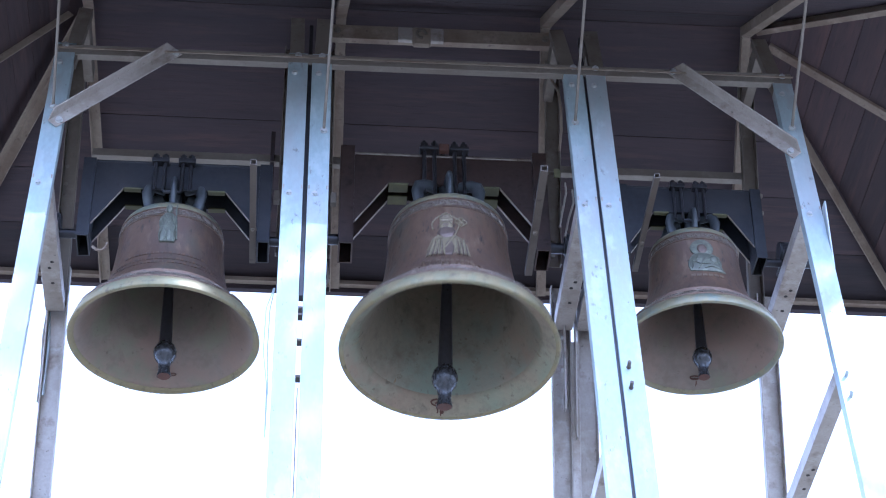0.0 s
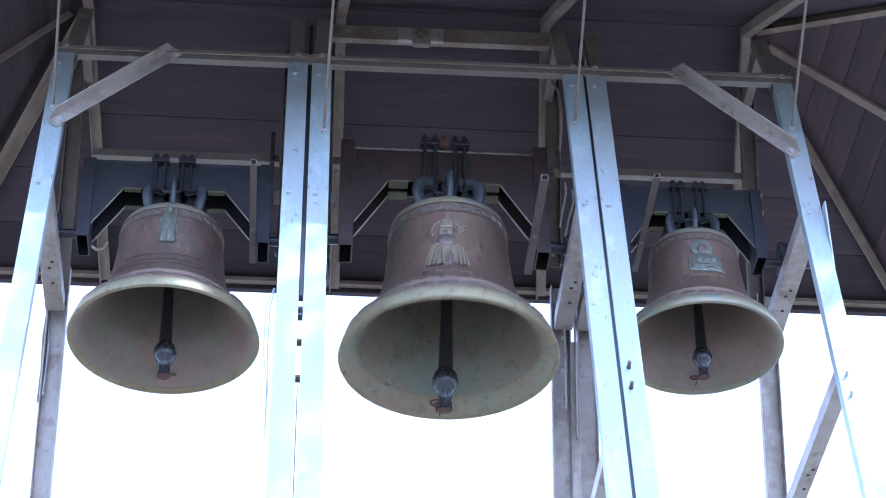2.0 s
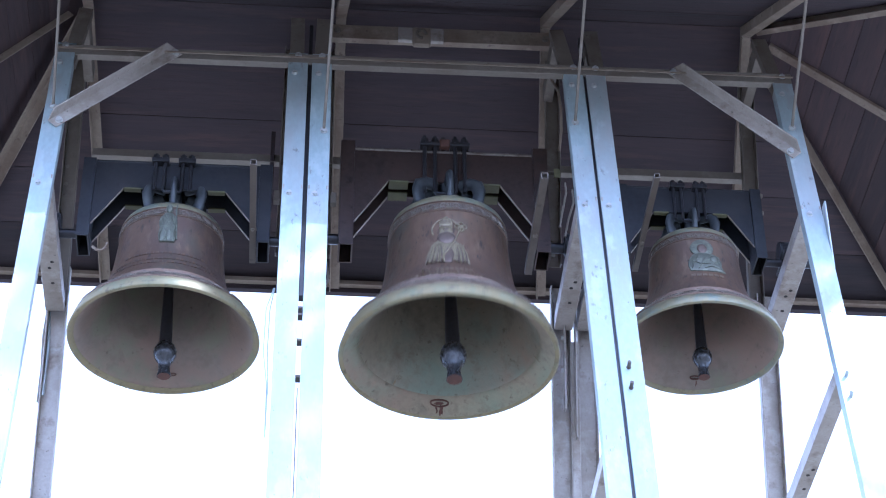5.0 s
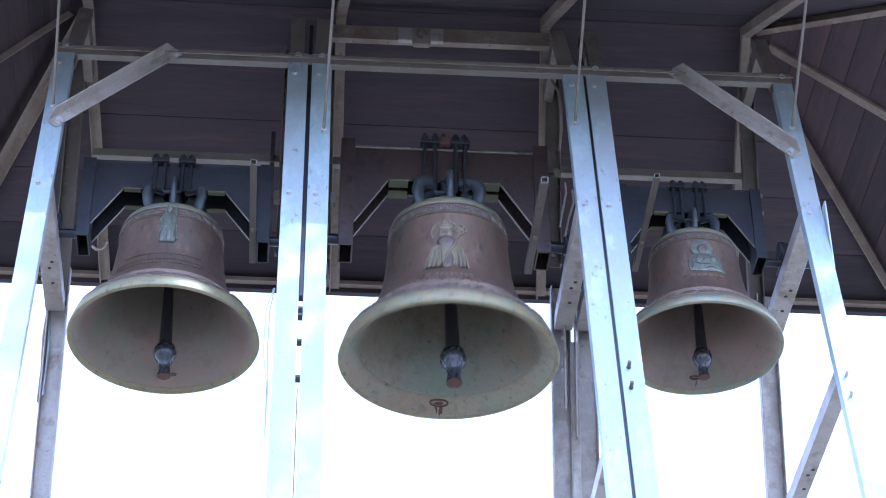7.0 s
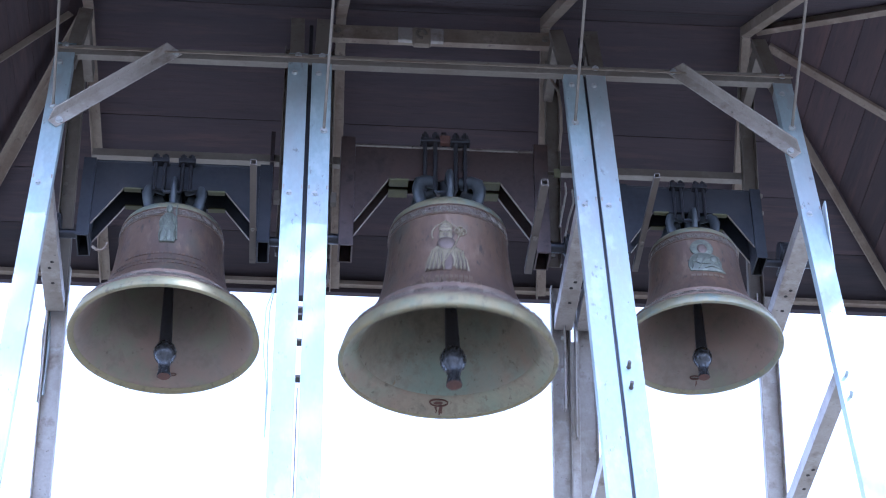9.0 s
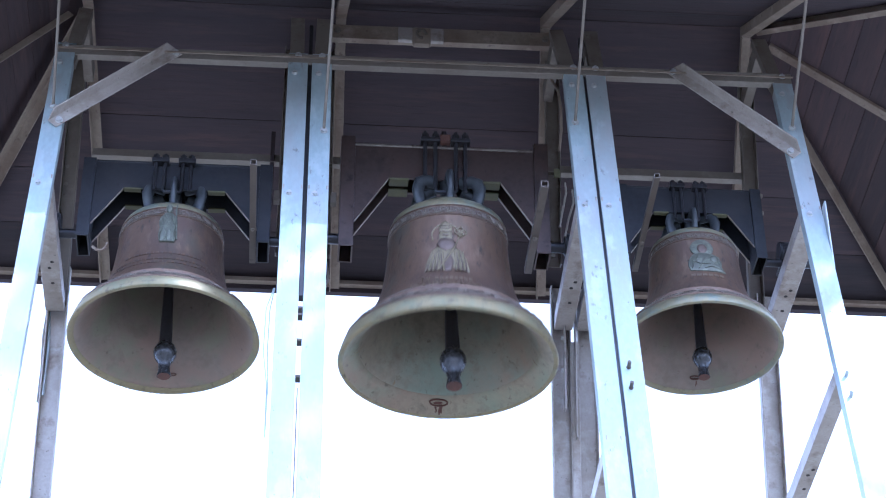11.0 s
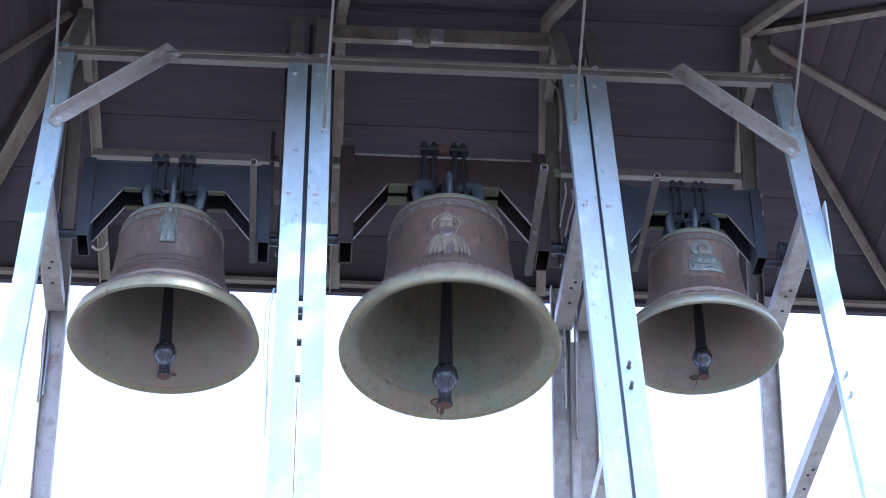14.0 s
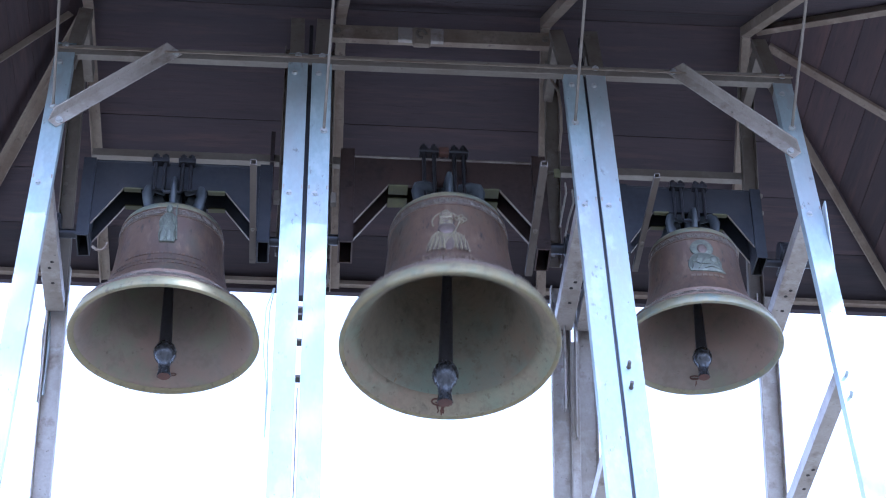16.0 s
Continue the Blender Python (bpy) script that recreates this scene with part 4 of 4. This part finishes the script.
    add(bell_small, "relief_halo", relief_slab(oval(-0.004, -0.108, 0.062, 0.060, 26), 0, 0.008), k, RELIEF_DARK, "pale halo disc")
    add(bell_small, "relief_head", relief_slab(oval(-0.004, -0.114, 0.028, 0.034), 0, 0.012), k, BAND)
    add(bell_small, "relief_robe", relief_slab([(-0.074, -0.268), (-0.084, -0.235), (-0.082, -0.195), (-0.064, -0.160), (-0.034, -0.142), (0.020, -0.146), (0.048, -0.148), (0.082, -0.162), (0.098, -0.200), (0.094, -0.235), (0.114, -0.272), (0.080, -0.270), (0.02, -0.274)], 0, 0.012), k, RELIEF_DARK, "pale robed half figure")
    add(bell_small, "relief_bust", relief_slab(oval(0.050, -0.188, 0.026, 0.028), 0, 0.017), k, RELIEF_DARK)
    for pts in (((-0.064, -0.255), (-0.054, -0.21), (-0.03, -0.17)), ((-0.03, -0.258), (-0.015, -0.222), (0.005, -0.18)), ((0.0, -0.255), (0.035, -0.238), (0.085, -0.255)), ((-0.06, -0.20), (-0.02, -0.225), (0.03, -0.222)), ((0.07, -0.20), (0.08, -0.225), (0.078, -0.25))):
        add(bell_small, "robe_fold", wall_line(pts, [0.003, 0.005, 0.003], None, 0.015), k, RELIEF_DARK)
    for i in range(6):
        u = -0.075 + 0.030 * i
        add(bell_small, "inscription_bar", wall_bar(u, u + 0.022, -0.300, 0.017, 0.0035), k, LETTER)


def wall_inside(z):
    for (r0, z0), (r1, z1) in zip(WALL, WALL[1:]):
        if z0 <= z <= z1:
            return r0 + (r1 - r0) * (z - z0) / (z1 - z0 + 1e-9)
    return 0.40


def inner_streak(angle, z0, z1, width, seed):
    """A thin run of stain on the inner wall from z0 up to z1, wavering and tapered."""
    rng = random.Random(seed)
    bm = bmesh.new()
    rows, n, drift = [], 9, 0.0
    for i in range(n + 1):
        z = z0 + (z1 - z0) * i / n
        r = wall_inside(z) - 0.0075
        drift += rng.uniform(-0.002, 0.002)
        w = width * (0.25 + 0.75 * math.sin(math.pi * (i + 0.6) / (n + 1.2))) * rng.uniform(0.6, 1.1)
        rows.append([bm.verts.new((r * math.cos(angle + (drift + s * w / 2) / r), r * math.sin(angle + (drift + s * w / 2) / r), z)) for s in (-1, 1)])
    for p, q in zip(rows, rows[1:]):
        bm.faces.new((p[0], p[1], q[1], q[0]))
    return bm


def top_run(x, y0, y1, width, seed):
    """A straight run of stain on the flat inside top, from y0 to y1."""
    rng = random.Random(seed)
    bm = bmesh.new()
    rows, n = [], 7
    for i in range(n + 1):
        y = y0 + (y1 - y0) * i / n
        r = math.hypot(x, y)
        w = width * (1 - 0.6 * i / n) * rng.uniform(0.6, 1.1)
        z = 0.048 - 0.006 * r / 0.165 - 0.004
        xx = x + rng.uniform(-0.002, 0.002)
        rows.append([bm.verts.new((xx + e * w / 2, y, z)) for e in (-1, 1)])
    for p, q in zip(rows, rows[1:]):
        bm.faces.new((p[0], p[1], q[1], q[0]))
    return bm


def top_blot(seed):
    rng = random.Random(seed)
    bm = bmesh.new()
    pts = []
    for i in range(22):
        a = 2 * math.pi * i / 22
        pts.append(bm.verts.new((0.062 * math.cos(a) * rng.uniform(0.75, 1.15), -0.005 + 0.075 * math.sin(a) * rng.uniform(0.75, 1.15), 0.0395)))
    bm.faces.new(pts)
    return bm


def stain(bell, k):
    wall = [o for b in bell.children if b.name.startswith("bell_body") for o in b.children if o.name.startswith("inner_wall")][0].parent
    front, back = -math.pi / 2, math.pi / 2
    jobs = []
    def strike_ring(a0, z0, r, thick, lean=0.0075):
        pts = []
        for i in range(15):
            u = 2 * math.pi * i / 13
            z = z0 + r * 0.26 * math.sin(u)
            rr = wall_inside(z) - lean
            pts.append((rr * math.cos(a0 + r * math.cos(u) / rr), rr * math.sin(a0 + r * math.cos(u) / rr), z))
        return tube(pts, thick, 6)
    if k < 1:
        a0, r, z0 = back - 0.08, 0.026 if k < 0.8 else 0.018, -0.520
        part("stain", scaled(strike_ring(a0, z0, r, 0.0042 if k < 0.8 else 0.0025, 0.002), k), RUST, wall)
        if k < 0.8:
            part("stain", scaled(inner_streak(a0, -0.556, -0.534, 0.008, 31), k), RUST, wall)
        return
    jobs.append((strike_ring(back + 0.03, -0.542, 0.036, 0.0035), RUST))
    for i, (da, z1, w) in enumerate(((-0.055, -0.42, 0.006), (-0.02, -0.46, 0.010), (0.0, -0.48, 0.007), (0.025, -0.44, 0.009), (0.06, -0.40, 0.006))):
        jobs.append((inner_streak(front + da, -0.572, z1, w, i), STAIN_AND_HOLE))
    jobs.append((inner_streak(front + 0.0, -0.528, -0.512, 0.07, 11), RUST))
    for i, (da, z0, z1, w) in enumerate(((-0.04, -0.572, -0.545, 0.009), (-0.012, -0.576, -0.545, 0.011), (0.02, -0.570, -0.548, 0.009), (0.0, -0.547, -0.539, 0.050))):
        jobs.append((inner_streak(back + da + 0.03, z0, z1, w, 20 + i), RUST))
    for i, (a, z0, z1, w) in enumerate(((3.1, -0.55, -0.49, 0.006), (3.17, -0.55, -0.51, 0.005), (0.15, -0.545, -0.51, 0.008), (2.2, -0.52, -0.50, 0.008), (3.9, -0.46, -0.43, 0.005))):
        jobs.append((inner_streak(a, z0, z1, w, 40 + i), INNER_TOP))
    jobs.append((top_blot(5), STAIN_AND_HOLE))
    for i, (xx, l) in enumerate(((-0.058, 0.11), (-0.040, 0.075), (-0.012, 0.13), (0.006, 0.12), (0.030, 0.135), (0.046, 0.09))):
        jobs.append((top_run(xx, -0.03, -0.03 - l * 0.8, 0.010, 60 + i), STAIN_AND_HOLE))
    for i, (xx, l) in enumerate(((-0.045, 0.09), (-0.02, 0.06), (0.035, 0.10))):
        jobs.append((top_run(xx, 0.03, 0.03 + l, 0.012, 70 + i), STAIN_AND_HOLE))
    for bm, mat in jobs:
        part("stain", scaled(bm, k), mat, wall)


for bell, k in ((bell_big, 1.0), (bell_mid, 0.86), (bell_small, 0.752)):
    stain(bell, k)

clapper_mid.matrix_basis = pose(0, 0, 0, 1.6, -1.0)
decorate()


# ---- swinging ----
def motions():
    peaks = (-0.45, 1.497, 3.49, 5.50, 7.515, 9.52, 11.525, 13.527, 15.54, 17.55)
    amp_t, amp = (0, 0.5, 1.5, 2.5, 3.5, 4.5, 7.5, 9.5, 11.5, 13.5, 15.5, 16), (36.5, 35.0, 41.2, 47, 51.6, 52, 53, 52.5, 51.6, 51.6, 52.4, 52.4)
    # clapper against its bell over half a swing; the other half mirrors it
    half_u = (0, 0.04, 0.09, 0.14, 0.19, 0.24, 0.29, 0.34, 0.39, 0.44, 0.48, 0.5)
    half_a = (-28, -25.5, -21.5, -19, -14, -9, -4, 4, 11.5, 21, 27, 28)
    start_t = (0, 0.2, 0.4, 0.5, 0.6, 0.7, 0.8, 0.9, 1.0, 1.1, 1.2, 1.3, 1.4, 1.5, 1.6, 1.8, 2.0)
    start_a = (-10, -2, 16, 25, 27, 24, 15, 5, -5, -10, -19, -26, -28, -25, -21, -14, -5)
    rows, tongue = [], []
    for i in range(161):
        t = i / 10
        turns = float(np.interp(t, peaks, range(len(peaks))))
        a = np.interp(t, amp_t, amp) * math.cos(2 * math.pi * turns)
        rows.append((t, pose(0, 0, ZA, -a)))
        u = turns % 1
        free = np.interp(u, half_u, half_a) if u < 0.5 else -np.interp(u - 0.5, half_u, half_a)
        early = np.interp(t, start_t, start_a)
        f = min(max((t - 1.5) / 0.7, 0), 1)
        tongue.append((t, pose(0, 0, 0, 0, 0, 6) @ pose(0, 0, 0, -(early * (1 - f) + free * f)) @ pose(0, 0, 0, 0, 0, -6)))
    walk(bell_big, rows)
    walk(clapper_big, tongue)


motions()
